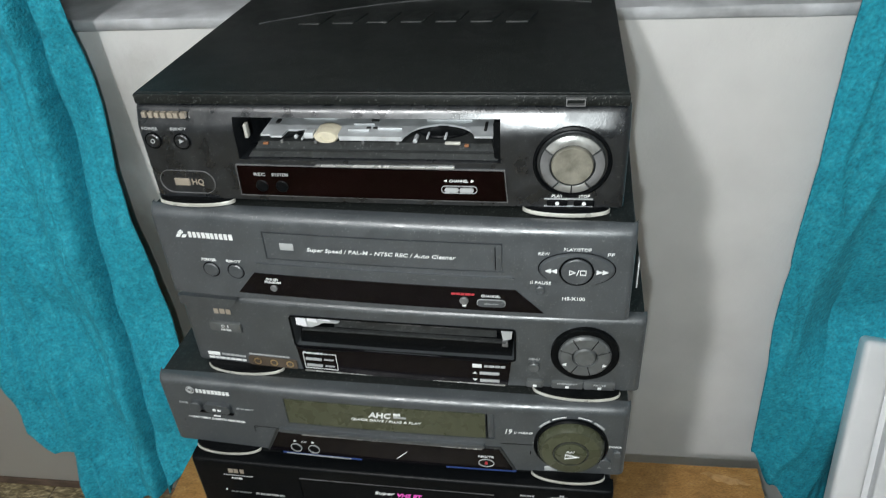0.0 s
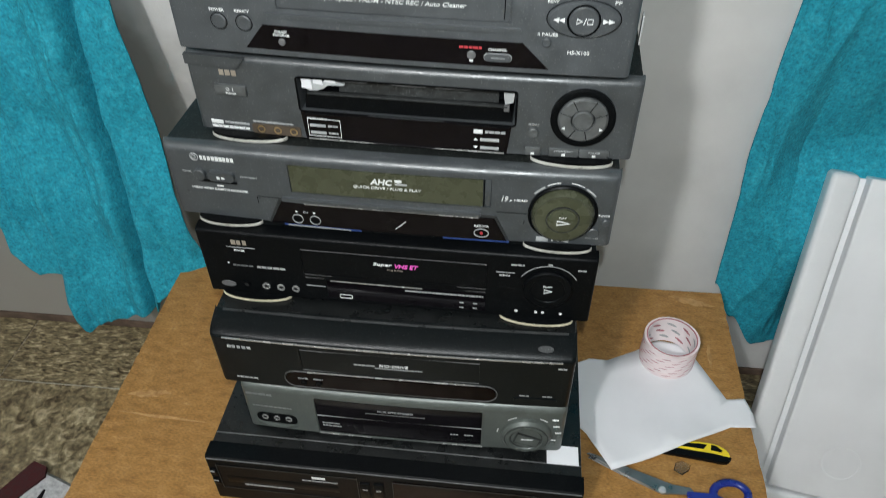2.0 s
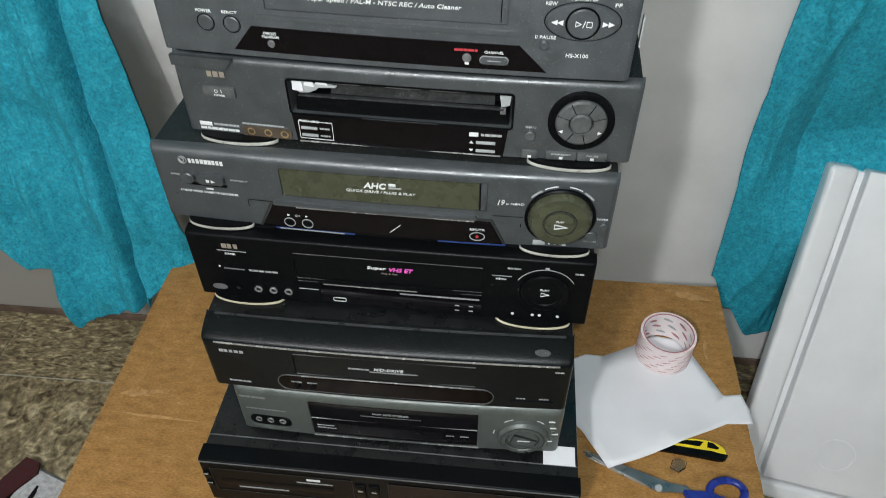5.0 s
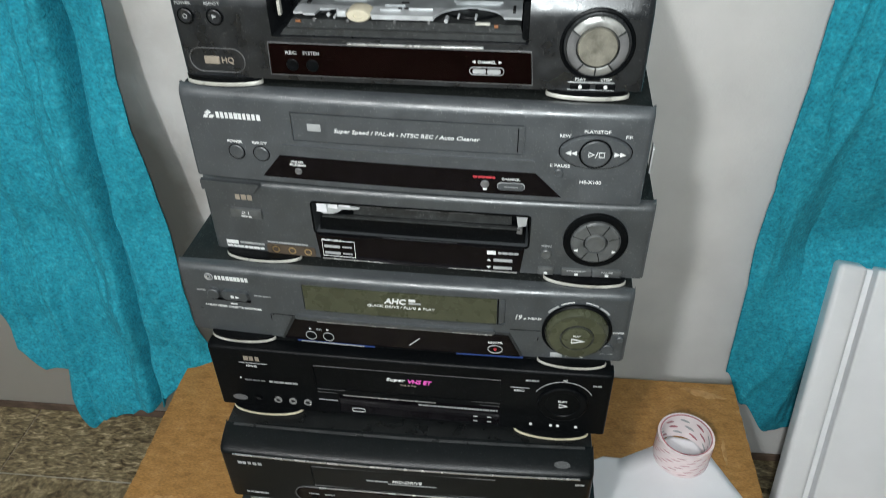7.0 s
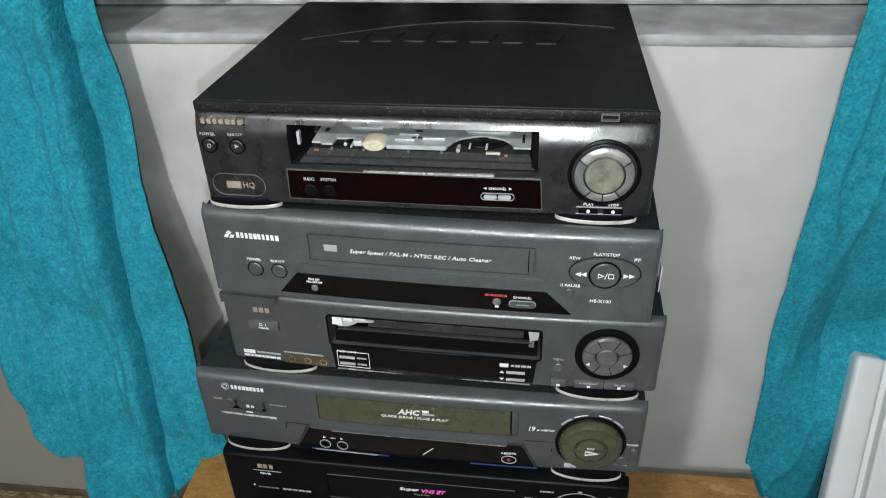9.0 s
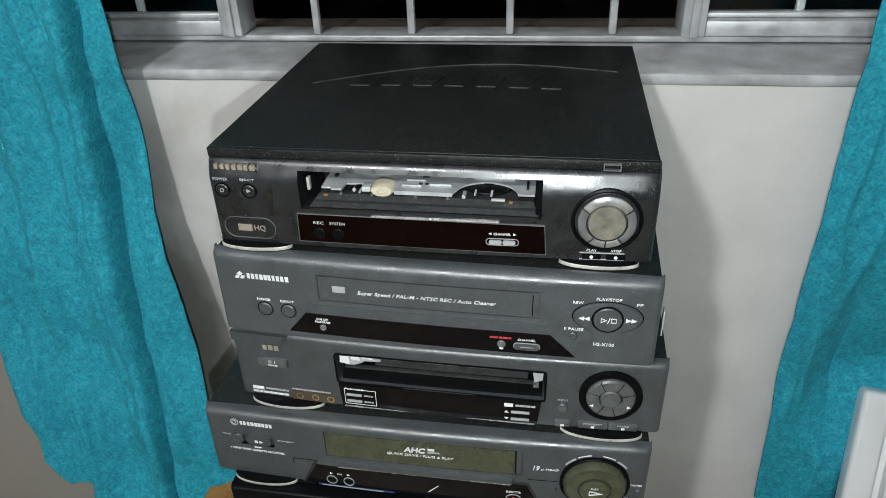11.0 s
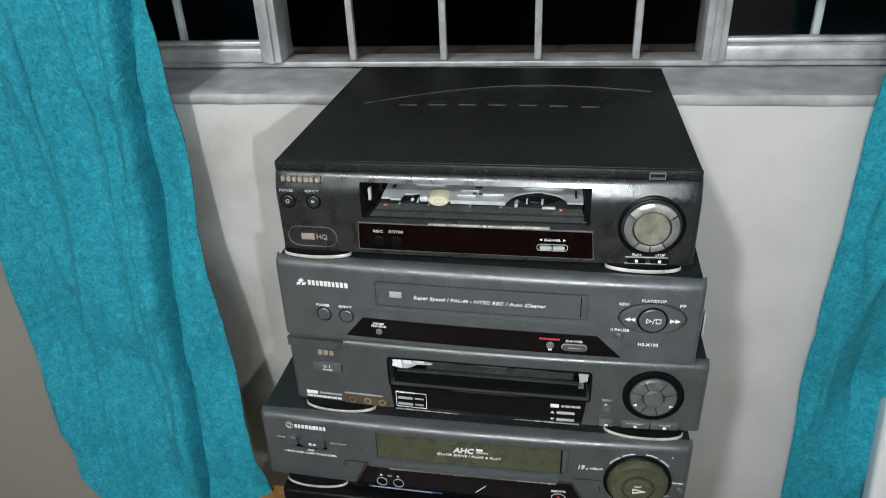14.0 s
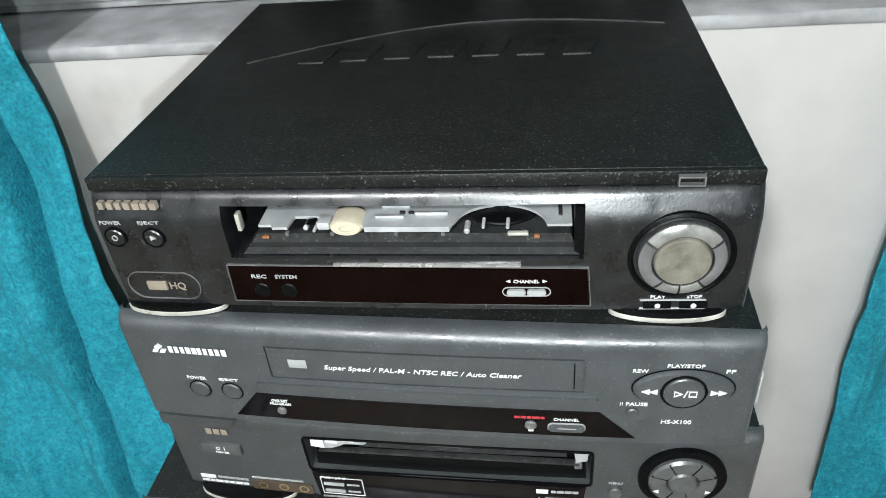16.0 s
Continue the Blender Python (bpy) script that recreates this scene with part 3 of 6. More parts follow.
def scuff(x, y, length, wide, turn, seed):
    """A thin ragged sliver where the varnish is gone."""
    b = bmesh.new()
    rn = random.Random(seed)
    n_ = 14
    up_, dn_ = [], []
    for i in range(n_ + 1):
        u_ = i / n_
        h_ = wide * (0.10 + math.sin(math.pi * u_)) * rn.uniform(0.75, 1.0) / 2
        px, off = (u_ - 0.5) * length, 0.5 * wide * noise.noise(Vector((u_ * 4, seed, 0)))
        for lst, q in ((up_, off + h_), (dn_, off - h_)):
            lst.append(b.verts.new((x + px * math.cos(turn) - q * math.sin(turn), y + px * math.sin(turn) + q * math.cos(turn), 0.0003)))
    for i in range(n_):
        b.faces.new((dn_[i], dn_[i + 1], up_[i + 1], up_[i]))
    r_ = bmesh.ops.extrude_face_region(b, geom=b.faces[:])
    for q in r_["geom"]:
        if isinstance(q, bmesh.types.BMVert):
            q.co.z = -0.001
    return b


for x, y, l, w, a, k in ((-0.388, -0.045, 0.060, 0.012, 0.12, 3), (-0.355, -0.080, 0.13, 0.004, -0.05, 4), (0.385, 0.207, 0.07, 0.014, -0.2, 5), (0.395, 0.10, 0.05, 0.006, 1.5, 6),
                         (-0.36, 0.215, 0.10, 0.007, 0.03, 7), (0.30, -0.215, 0.16, 0.006, 0.02, 8), (-0.20, -0.222, 0.22, 0.005, 0.0, 9), (0.36, -0.12, 0.05, 0.004, 0.5, 10)):
    part("scuff", scuff(x, y, l, w, a, k), M_SCUFF, board, "pale scuff in the varnish")
for x, w in ((-0.176, 0.052), (0.062, 0.066)):
    for y in (-0.185, 0.13):
        part("leg", box(bmesh.new(), x - w / 2, x + w / 2, y - 0.011, y + 0.011, -TABLE, -0.0185, 0.002, unit=1.0), M_LEG, board, "white painted flat leg")
    part("crosspiece", box(bmesh.new(), x - 0.012, x + 0.012, -0.1735, 0.1185, -0.06, -0.0190, 0.002, unit=1.0), M_LEG, board)

# ---- video recorders ----
STACK = "recorders stacked on the table"


def recorder(label, c, y0, z0, yaw):
    a = radians(yaw)
    return thing("video_recorder", (c * MM * math.cos(a), y0 + c * MM * math.sin(a), z0), label, "video recorder", STACK, rz=yaw)


def bow(w, b):
    return lambda x: b * MM * (x / (w / 2 * MM)) ** 2


def top_round(z_top, r, lean=0.0):
    """Front profile: upright with a slight lean, rolled over at the top."""
    def prof(z):
        k = max(0.0, z - (z_top - r))
        return lean * z / z_top + r - math.sqrt(max(0.0, r * r - k * k))
    return prof


def z_rows(z0, z1, r, n=7):
    return sorted(set([z0, z0 + 1.5] + list(np.linspace(z0 + 6, z1 - r, 10).round(3)) + [round(z1 - r + r * math.sin(k * math.pi / 2 / n), 3) for k in range(n + 1)]))


def oblong(x0, x1, z, h, out=1.6):
    return slab(bmesh.new(), rounded(x0, x1, z - h / 2, z + h / 2, h / 2 - 0.05), -out, 0.4, 10)


def triangle(x, z, s, right=True, y=-0.5):
    d = 1 if right else -1
    return slab(bmesh.new(), [(x - d * s * 0.5, z - s * 0.5), (x + d * s * 0.6, z), (x - d * s * 0.5, z + s * 0.5)], y, 0.3, 4)


def socket(v, x, z, r, mat, w=None):
    s = part("socket", lathe(bmesh.new(), x, z, [(r, 0.5), (r, -1.2), (r * 0.62, -1.2), (r * 0.62, 2.0), (0, 2.0)], 24), mat, v, "round jack socket", warp=w)
    # near-black disc: the hole's shade is in its colour
    part("socket_hole", lathe(bmesh.new(), x, z, [(r * 0.5, 0.0), (r * 0.5, -0.6), (0, -0.6)], 16), M_CAV_SHADE, s, warp=w)


# --- top recorder: blue-black, flap missing, tape deck laid open ---
v = recorder("blue-black video recorder with its tape flap missing, topmost of the stack", -35, 0.542, 0.965, -1.4)
W = 362
wp = bow(W, 3)


def sam_prof(z):
    """Upright below, leaning back in a broad chamfer, then rolled into the lid."""
    k, c = max(0.0, z - 71), max(0.0, z - 55)
    lean = 0.025 * c * c if c < 8 else 1.6 + 0.4 * (c - 8)
    return -2.6 + lean + 3.0 * (1 - math.sqrt(max(0.0, 1 - (k / 4.05) ** 2)))


part("front_panel", face_plate(W, z_rows(0, 75, 19, 14), sam_prof, [(-103, 93, 35, 67.5, 70)], 14, 5, wp), M_SAM, v, "blue-black moulded front")
cover_and_feet(v, W, 84, 312, 84, (-150, 140), M_RIM, 31, 7)
part("cover_lip", bar(-W / 2 + 1.5, W / 2 - 1.5, 75.2, 83.2, 6.2, 12, 1.0), M_COVER, v)
part("brand_plate", brand(-173, -137, 69.5, 4.2, 7, -3.2), M_GOLD, v, "gold brand mark as plain bars", warp=wp)
for x, t in ((-169, "POWER"), (-145.5, "EJECT")):
    part("button_well", ring(x, 49, 6.6, 1.0, 4.0), M_BLACK, v, warp=wp)
    part("button", button(x, 49, 5.4, 4.6), M_SAM, v, "round black push button", warp=wp)
    part("lettering", letters(t, x, 59, 13, 2.6, -3.9), M_DIM, v, "small grey print", warp=wp)
part("button_mark", triangle(-145.5, 49.5, 3.0, True, -5.2), M_DIM, v, warp=wp)
part("button_mark", ring(-169, 49, 1.8, 0.5, 5.0), M_DIM, v, warp=wp)
part("badge_rim", outline(rounded(-174, -128, 4, 24, 9.8), 0.5, 3.4), M_SEAM, v, "thin dull oval badge rim", warp=wp)
part("badge_mark", bar(-161.5, -149, 11, 17, -4.0, 0, 0.4), M_GOLD, v, "gold plain block mark", warp=wp)
part("lettering", letters("HQ", -142, 14, 10, 6, -3.6), M_GOLD, v, "gold print", warp=wp)
part("display_window", slab(bmesh.new(), [(-107, 5.5), (97, 4.5), (95, 29), (-106, 30)], -4.2, 1.0), M_REDGLOSS, v, "dark red glossy display window", warp=wp)
part("window_rim", outline([(-108, 4.6), (98, 3.6), (96, 30), (-107, 31)], 0.45, 4.3), M_SEAM, v, warp=wp)
# bright line along the middle of the edge over the window
part("scratch", bar(-44, 60, 30.9, 32.2, -4.6, -1, 0.3), M_CHROME_GLINT, v, "bright ridge over the window", warp=wp)
for x, t in ((-89, "REC"), (-73, "SYSTEM")):
    part("button", button(x, 13.5, 5.0, 5.2), M_BLACK, v, warp=wp)
    part("lettering", letters(t, x, 23.5, 9 if t == "REC" else 13, 2.6, -4.6), M_DIM, v, "small grey print", warp=wp)
for x0, x1 in ((52, 62.4), (63.0, 73.4)):
    part("button", oblong(x0, x1, 14.2, 3.4, 5.8), M_DIM, v, "pale channel button", warp=wp)
part("button_rim", outline(rounded(49.5, 76, 11.0, 17.4, 3.1), 0.5, 4.8), M_DIM, v, "thin pale outline round the channel buttons", warp=wp)
part("lettering", letters("CHANNEL", 62.7, 21.4, 14, 2.2, -4.6), M_WHITE, v, "small white print", warp=wp)
part("button_mark", triangle(53.0, 21.4, 2.2, False, -4.6), M_WHITE, v, warp=wp)
part("button_mark", triangle(72.6, 21.4, 2.2, True, -4.6), M_WHITE, v, warp=wp)
# dial
part("dial_well", lathe(bmesh.new(), 143, 36, [(27.5, 0.5), (27.5, -3.3), (25.8, -4.0), (24.0, -2.2), (23.6, 1), (23.6, 2)], 48), M_BLACK, v, "black dial recess", warp=wp)
dial = part("dial", lathe(bmesh.new(), 143, 36, [(23.0, 2), (23.0, -4.0), (22.2, -5.2), (15.4, -7.2), (15.0, -5.0), (0, -5.0)], 56), M_SHELF, v, "dark shuttle ring", warp=wp)
for a0, a1, m_ in ((34, 146, M_SILVER), (236, 268.5, M_SILVER), (271.5, 304, M_SILVER), (150, 232, M_SEAM), (308, 390, M_SEAM)):
    part("dial_segment", lathe(bmesh.new(), 143, 36, [(22.4, -4.0), (22.2, -5.9), (20.5, -6.8), (16.6, -7.9), (15.9, -7.6), (15.7, -5.0)], 20, arc=(a0, a1)), m_, dial, "worn silver segment" if m_ is M_SILVER else "dark grey segment", warp=wp)
part("dial_face", lathe(bmesh.new(), 143, 36, [(14.6, -4.0), (14.6, -7.6), (13.8, -8.6), (9, -8.3), (0, -8.0)], 40), M_FACE, dial, "tarnished pale centre", warp=wp)
for x, t in ((133.5, "PLAY"), (152.5, "STOP")):
    part("lettering", letters(t, x, 9.6, 8.0, 2.2, -3.6), M_WHITE, v, "small white print", warp=wp)
    part("button", bar(x - 7.5, x + 7.5, 1.4, 5.6, -4.2, 1, 0.6), M_BLACK, v, warp=wp)
    part("button_mark", lathe(bmesh.new(), x, 3.8, [(1.5, -3.9), (1.5, -4.6), (0, -4.6)], 12), M_WHITE, v, warp=wp)
for z in (1.0, 6.9):
    part("trim_line", bar(124, 159, z - 0.35, z + 0.35, -3.5, 0, 0.1), M_DIM, v, "fine pale line", warp=wp)
part("cover_clip", outline([(137, 77.5), (150, 77.5), (150, 83), (137, 83)], 0.8, -3.6), M_SEAM, v, "pale square outline on the cover edge")
# tape deck behind the missing flap


def deck_front(x):
    """Front edge of the deck plate, with a notch for the roller and a round one for the reel."""
    if -68 < x < -27:
        return 15.0 if x < -44 else 19.0
    if 24 < x < 74:
        return 5.0 + 21.0 * math.sqrt(max(0.0, 1 - ((x - 49) / 25) ** 2))
    return 4.0 if -78 < x < -68 or -25 < x < 22 else 6.5


DECK_Z = 52.0
bm = bmesh.new()
cols = []
for x in sorted(set(np.linspace(-86, 87, 120).round(2))):
    f = deck_front(x)
    low = 3.4 if -25 < x < 22 else 1.6
    cols.append([bm.verts.new(Vector((x, y_, z_)) * MM) for y_, z_ in ((f, DECK_Z - low), (f, DECK_Z), (60, DECK_Z + 1.5), (60, DECK_Z + 0.3), (f + 0.8, DECK_Z - low))])
for a, b in zip(cols, cols[1:]):
    for j in range(5):
        bm.faces.new((a[j], b[j], b[(j + 1) % 5], a[(j + 1) % 5]))
deck = part("deck_plate", bm, M_STEEL, v, "bare zinc cassette plate with notches", smooth=25)
for x0, x1, y_, d_ in ((-65, -30, 36, 1.0), (-60, -34, 32, 0.8), (34, 72, 34, 1.0), (36, 70, 30, 0.8), (-18, -2, 22, 0.8), (2, 20, 15, 0.8), (-20, -4, 12, 0.6)):
    part("pressed_rib", box(bmesh.new(), x0, x1, y_, y_ + d_, DECK_Z + 0.2, DECK_Z + 1.9, 0.3), M_STEEL, deck, "pressed rib")
# slots laid on as near-black pieces, their shade in the colour
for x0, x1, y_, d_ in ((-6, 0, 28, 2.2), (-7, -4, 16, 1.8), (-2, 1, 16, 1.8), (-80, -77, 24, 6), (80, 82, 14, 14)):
    part("deck_slot", box(bmesh.new(), x0, x1, y_, y_ + d_, DECK_Z + 0.3, DECK_Z + 1.5, 0.1), M_CAV_SHADE, deck, "dark piece painted as a slot's shade")
part("deck_roller", lathe(bmesh.new(), -35.5, 50.5, [(5.4, 19), (5.4, 6), (4.6, 4.4), (2.2, 4.2), (2.0, 5.4), (0, 5.4)], 24, 1.75, 0.95), M_BEIGE, v, "pale cream plastic roller")
part("roller_bracket", bar(-52, -45, 49.0, 53.6, 5.5, 14, 0.6), M_STEEL, v, "small bright bracket")
for x, z, r in ((-58.5, 50.4, 1.5), (-54, 48.6, 1.0), (31, 48.0, 1.7), (53, 50.4, 1.0), (40, 50.6, 0.9)):
    part("deck_screw", lathe(bmesh.new(), x, z, [(r, 14), (r, 5.4), (r * 0.6, 4.8), (0, 4.8)], 14), M_STEEL, v, "small bright screw")
part("deck_lever", slab(bmesh.new(), [(-67, 48.5), (-54, 51.5), (-53, 53), (-66, 50.4)], 7, 12, 4), M_BLACK, v, "black lever")
reel = part("deck_reel", upright_lathe([(0.0, 51.0), (9.0, 51.0), (9.6, 50.2), (23.0, 49.6), (23.6, 48.6), (23.0, 47.6), (0, 47.6)], 44, MM), M_BLACK, v, "black reel disc under the notch")
reel.location = (0.049, 0.034, 0)
part("deck_strip", bar(53, 64, 46.4, 48.2, 3.6, 6, 0.2), M_RIM, v, "pale plastic strip")
part("deck_clip", bar(-84, -80, 45.0, 46.6, 2.8, 5, 0.3), M_ORANGE, v, "orange plastic clip")
part("deck_clip", bar(67, 70, 45.0, 47.0, 2.8, 5, 0.3), M_ORANGE, v, "orange plastic clip")
part("deck_bracket", bar(-97, -94.5, 50, 61, 3, 8, 0.5), M_RIM, v, "small bright bracket")
part("tape_carriage", slab(bmesh.new(), [(-97, 35.6), (91, 35.6), (88, 40.5), (-93, 40.5)], 1.5, 40, 8), M_SHELF, v, "black cassette carriage")
part("carriage_step", slab(bmesh.new(), [(-92, 40.5), (88, 40.5), (86, 46.5), (-88, 46.5)], 6, 40, 8), M_SHELF, v, "black moulded step of the carriage")
for x in (-70, -44, -8, 18, 62):
    part("deck_tab", bar(x - 1.0, x + 1.0, 45.2, 47.6, 5, 8, 0.3), M_SEAM, v)
part("slot_cheek", slab(bmesh.new(), rounded(88, 93.5, 37, 66, 2.6), 1.0, 30, 4), M_BLACK, v, "rounded black cheek of the opening")
# near-black sheet puts the shade of the deck's depth into its colour
part("deck_wall", bar(-98, 92, 35.5, 67, 58, 66, 0.2), M_CAV_SHADE, v, "near-black sheet for the shade inside the machine")
# embossed letters on the lid are a brand mark: plain raised blocks along an arc
arc_line = bmesh.new()
for k in range(60):
    t = k / 59
    x = -140 + 298 * t
    y = 167 + 50 * t + 42 * math.sin(math.pi * t)
    arc_line.verts.new(Vector((x, y, 84.0)) * MM)
bm = bmesh.new()
rows = []
for vv in arc_line.verts:
    x, y, z = vv.co / MM
    rows.append([bm.verts.new(Vector(q) * MM) for q in ((x, y - 0.7, 83.8), (x, y - 0.7, 85.0), (x, y + 0.7, 85.0), (x, y + 0.7, 83.8))])
for a, b in zip(rows, rows[1:]):
    for j in range(4):
        bm.faces.new((a[j], b[j], b[(j + 1) % 4], a[(j + 1) % 4]))
arc_line.free()
# the ridge's paler colour carries the light its edges would catch
part("lid_ridge", bm, M_EMB, v, "thin curved ridge pressed into the lid")
for k in range(7):
    x = -88 + 31 * k
    y_ = 176 + 4 * math.sin(math.pi * (k + 0.5) / 7)
    em = box(bmesh.new(), x - 10, x + 10, y_ - 15, y_ + 15, 82.6, 85.5, 1.4, 3)
    for q in em.verts:
        q.co.x += 0.25 * (q.co.y - y_ * MM)
    part("lid_emboss", em, M_COVER, v, "raised pad pressed into the lid")

# --- second: charcoal grey with a trapezoid window ---
v = recorder("charcoal grey video recorder with a closed tape flap and trapezoid display", -31, 0.522, 0.876, -3.0)
W = 381
wp = bow(W, 5)
part("front_panel", face_plate(W, z_rows(0, 82, 9), top_round(82, 9, 2.0), [(-99, 91, 41, 67, 1.6)], 16, 5, wp, -4), M_GREY, v, "charcoal moulded front")
cover_and_feet(v, W, 82, 300, 81, (-140, 140), M_BLACK, 22, 8, lip=14, dx=-4, foot_y=40)
part("tape_flap", slab(bmesh.new(), [(-97.6, 42), (89.6, 42), (89.6, 66), (-97.6, 66)], 1.2, 5), M_GREY, v, "closed grey tape flap", warp=wp)
part("flap_groove", bar(84.5, 85.3, 43.5, 64, 0.9, 3, 0.2), M_BLACK, v, warp=wp)
for x, z in ((-172.3, 59), (-167.3, 59), (-169.8, 63.2)):
    part("brand_mark", slab(bmesh.new(), [(x - 2.6, z - 2), (x, z), (x + 2.6, z - 2), (x, z - 4)] if z > 62 else [(x - 2.4, z - 2.2), (x + 1.2, z - 2.2), (x + 2.4, z), (x - 1.2, z)], -0.1, 3, 4), M_WHITE, v, "plain white rhomb mark", warp=wp)
part("brand_bar", brand(-163, -124, 60, 5.4, 10, 0.2), M_WHITE, v, "white brand mark as plain bars", warp=wp)
for x, t in ((-151, "POWER"), (-129, "EJECT")):
    part("button_gap", ring(x, 26.5, 7.4, 0.8, -0.2), M_BLACK, v, warp=wp)
    part("button", button(x, 26.5, 6.4, 0.8), M_GREY, v, "round grey push button", warp=wp)
    part("lettering", letters(t, x, 36.3, 13, 2.6, 0.2), M_WHITE, v, "small white print", warp=wp)
part("flap_mark", bar(-85.5, -74, 51, 57.4, 0.7, 2, 0.3), M_DIM, v, "white block mark on the flap", warp=wp)
part("lettering", letters("Super Speed / PAL-M - NTSC REC / Auto Cleaner", -4, 52.3, 118, 4.6, 0.9, 0.25), M_WHITE, v, "white slanted print on the flap", warp=wp)
part("ridge", slab(bmesh.new(), rounded(-110, 99, 33.5, 37.0, 1.7), -1.0, 3, 40), M_GREY, v, "moulded ridge below the flap", warp=wp)
part("display_window", slab(bmesh.new(), [(-131, 5), (122, 4), (100, 25.5), (-113, 26.5)], -0.2, 3, 40), M_GLOSS, v, "black glossy trapezoid display window", warp=wp)
part("lettering", letters("ONE KEY", -98, 21.5, 11, 2.2, -0.5), M_WHITE, v, "small white print", warp=wp)
part("lettering", letters("PROGRAM", -98, 18.6, 14, 2.2, -0.5), M_WHITE, v, "small white print", warp=wp)
part("button", button(-98, 12.8, 3.1, 1.8), M_SEAM, v, "tiny grey button", warp=wp)
part("lettering", strokes(50, 69, 19.6, 1.9, 9, -0.5), M_REDP, v, "small red print", warp=wp)
part("button", button(60, 13.2, 3.6, 1.8), M_SEAM, v, "tiny grey button", warp=wp)
part("button_mark", bar(58.4, 61.6, 7.2, 9.2, -0.5, 1, 0.1), M_WHITE, v, warp=wp)
part("button", oblong(70.5, 92, 12.2, 6.4, 1.8), M_GREY, v, "long grey channel button", warp=wp)
part("lettering", letters("CHANNEL", 81, 18.8, 15, 2.2, -0.5), M_WHITE, v, "small white print", warp=wp)
part("button_rim", outline(rounded(70, 92.5, 8.8, 15.6, 3.3), 0.5, 1.2), M_DIM, v, "thin grey outline", warp=wp)
part("button_mark", bar(76, 87, 11.8, 12.5, -2.0, 0, 0.1), M_DIM, v, warp=wp)
pad = part("control_pad", lathe(bmesh.new(), 145, 47, [(27.5, 2.5), (27.5, -0.4), (25.5, -2.2), (13.2, -2.6), (13.2, 1)], 56, 1.0, 0.53), M_GREY, v, "oval rewind and forward pad", warp=wp)
part("pad_gap", ring(145, 47, 28.4, 0.9, -0.6, 1.0, 0.54), M_BLACK, v, warp=wp)
part("button", button(145, 47, 11.2, 4.0), M_GREY, v, "round play button", warp=wp)
part("button_gap", ring(145, 47, 12.8, 1.4, 2.75), M_BLACK, v, warp=wp)
for x, r in ((124.5, False), (128.8, False), (161.3, True), (165.6, True)):
    part("pad_mark", triangle(x, 47, 4.0, r, -3.1), M_WHITE, pad, warp=wp)
part("play_mark", outline([(139.6, 44.6), (144.4, 47), (139.6, 49.4)], 0.5, 4.3), M_WHITE, v, warp=wp)
part("play_mark", outline([(147.6, 44.8), (152, 44.8), (152, 49.2), (147.6, 49.2)], 0.5, 4.3), M_WHITE, v, warp=wp)
part("play_mark", slab(bmesh.new(), [(144.8, 44.4), (145.4, 44.4), (147, 49.6), (146.4, 49.6)], -4.3, -3.5, 3), M_WHITE, v, warp=wp)
for t, x, z, w in (("PLAY/STOP", 145, 64.3, 20), ("REW", 121, 60, 8.5), ("FF", 169, 60.5, 5)):
    part("lettering", letters(t, x, z, w, 2.7, 0.6), M_WHITE, v, "small white print", warp=wp)
part("lettering", letters("II PAUSE", 119, 33.5, 15.5, 2.7, 0.2), M_WHITE, v, "small white print", warp=wp)
part("button", button(118.5, 27.2, 3.6, 1.8), M_GREY, v, "small round pause button", warp=wp)
part("lettering", letters("HS-X100", 144, 19.6, 17, 3.2, -0.2), M_WHITE, v, "white model print", warp=wp)
part("side_slot", bar(W / 2 - 0.5, W / 2 + 0.6, 22, 46, 18, 26, 0.2), M_DIM, v, "pale scuffed mark on the side")

# --- third: graphite grey, flap torn away, ribbed jog ring ---
v = recorder("graphite grey video recorder with a torn-open tape slot", -28, 0.531, 0.790, -2.4)
W = 400
wp = bow(W, 6)
part("front_panel", face_plate(W, z_rows(0, 77, 7), top_round(77, 7, 1.5), [(-97, 96, 29, 62, 45)], 18, 5, wp), M_GREY_J, v, "graphite moulded front")
cover_and_feet(v, W, 78, 305, 77.5, (-152, 148), M_RIM, 36, 6, lip=16)
part("step", slab(bmesh.new(), [(-199, 66.5), (-150, 66.5), (-143, 76), (-199, 76)], -1.4, 3, 10), M_GREY_J, v, "raised shoulder of the front", warp=wp)
part("brand_mark", brand(-169, -152, 60.5, 5.4, 3, -0.1), M_GOLD, v, "gold brand mark as plain bars", warp=wp)
part("button", bar(-176, -146, 38.5, 48.5, -2.0, 2, 0.9), M_JOG, v, "wide power button", warp=wp)
part("button_mark", ring(-163, 45, 1.6, 0.4, 2.3), M_WHITE, v, warp=wp)
part("button_mark", bar(-158.5, -157.9, 43.4, 46.6, -2.3, -1.5, 0.1), M_WHITE, v, warp=wp)
part("lettering", letters("POWER", -160.5, 41, 10, 1.9, -2.3), M_WHITE, v, "small white print", warp=wp)
# open slot: torn foil, dark rollers, bright bracket
foil = bmesh.new()
rnd = random.Random(12)
fr = [(-95, 61), (-86, 60), (-80, 57.5), (-66, 58.5), (-54, 57.2), (-56, 55.4), (-70, 54.6), (-74, 51), (-80, 48.5), (-88, 48), (-93, 51)]
f0 = [foil.verts.new(Vector((x, 3.5 + rnd.uniform(-1, 1), z)) * MM) for x, z in fr]
f1 = [foil.verts.new(Vector((x, 4.6, z)) * MM) for x, z in fr]
foil.faces.new(f0)
foil.faces.new(f1[::-1])
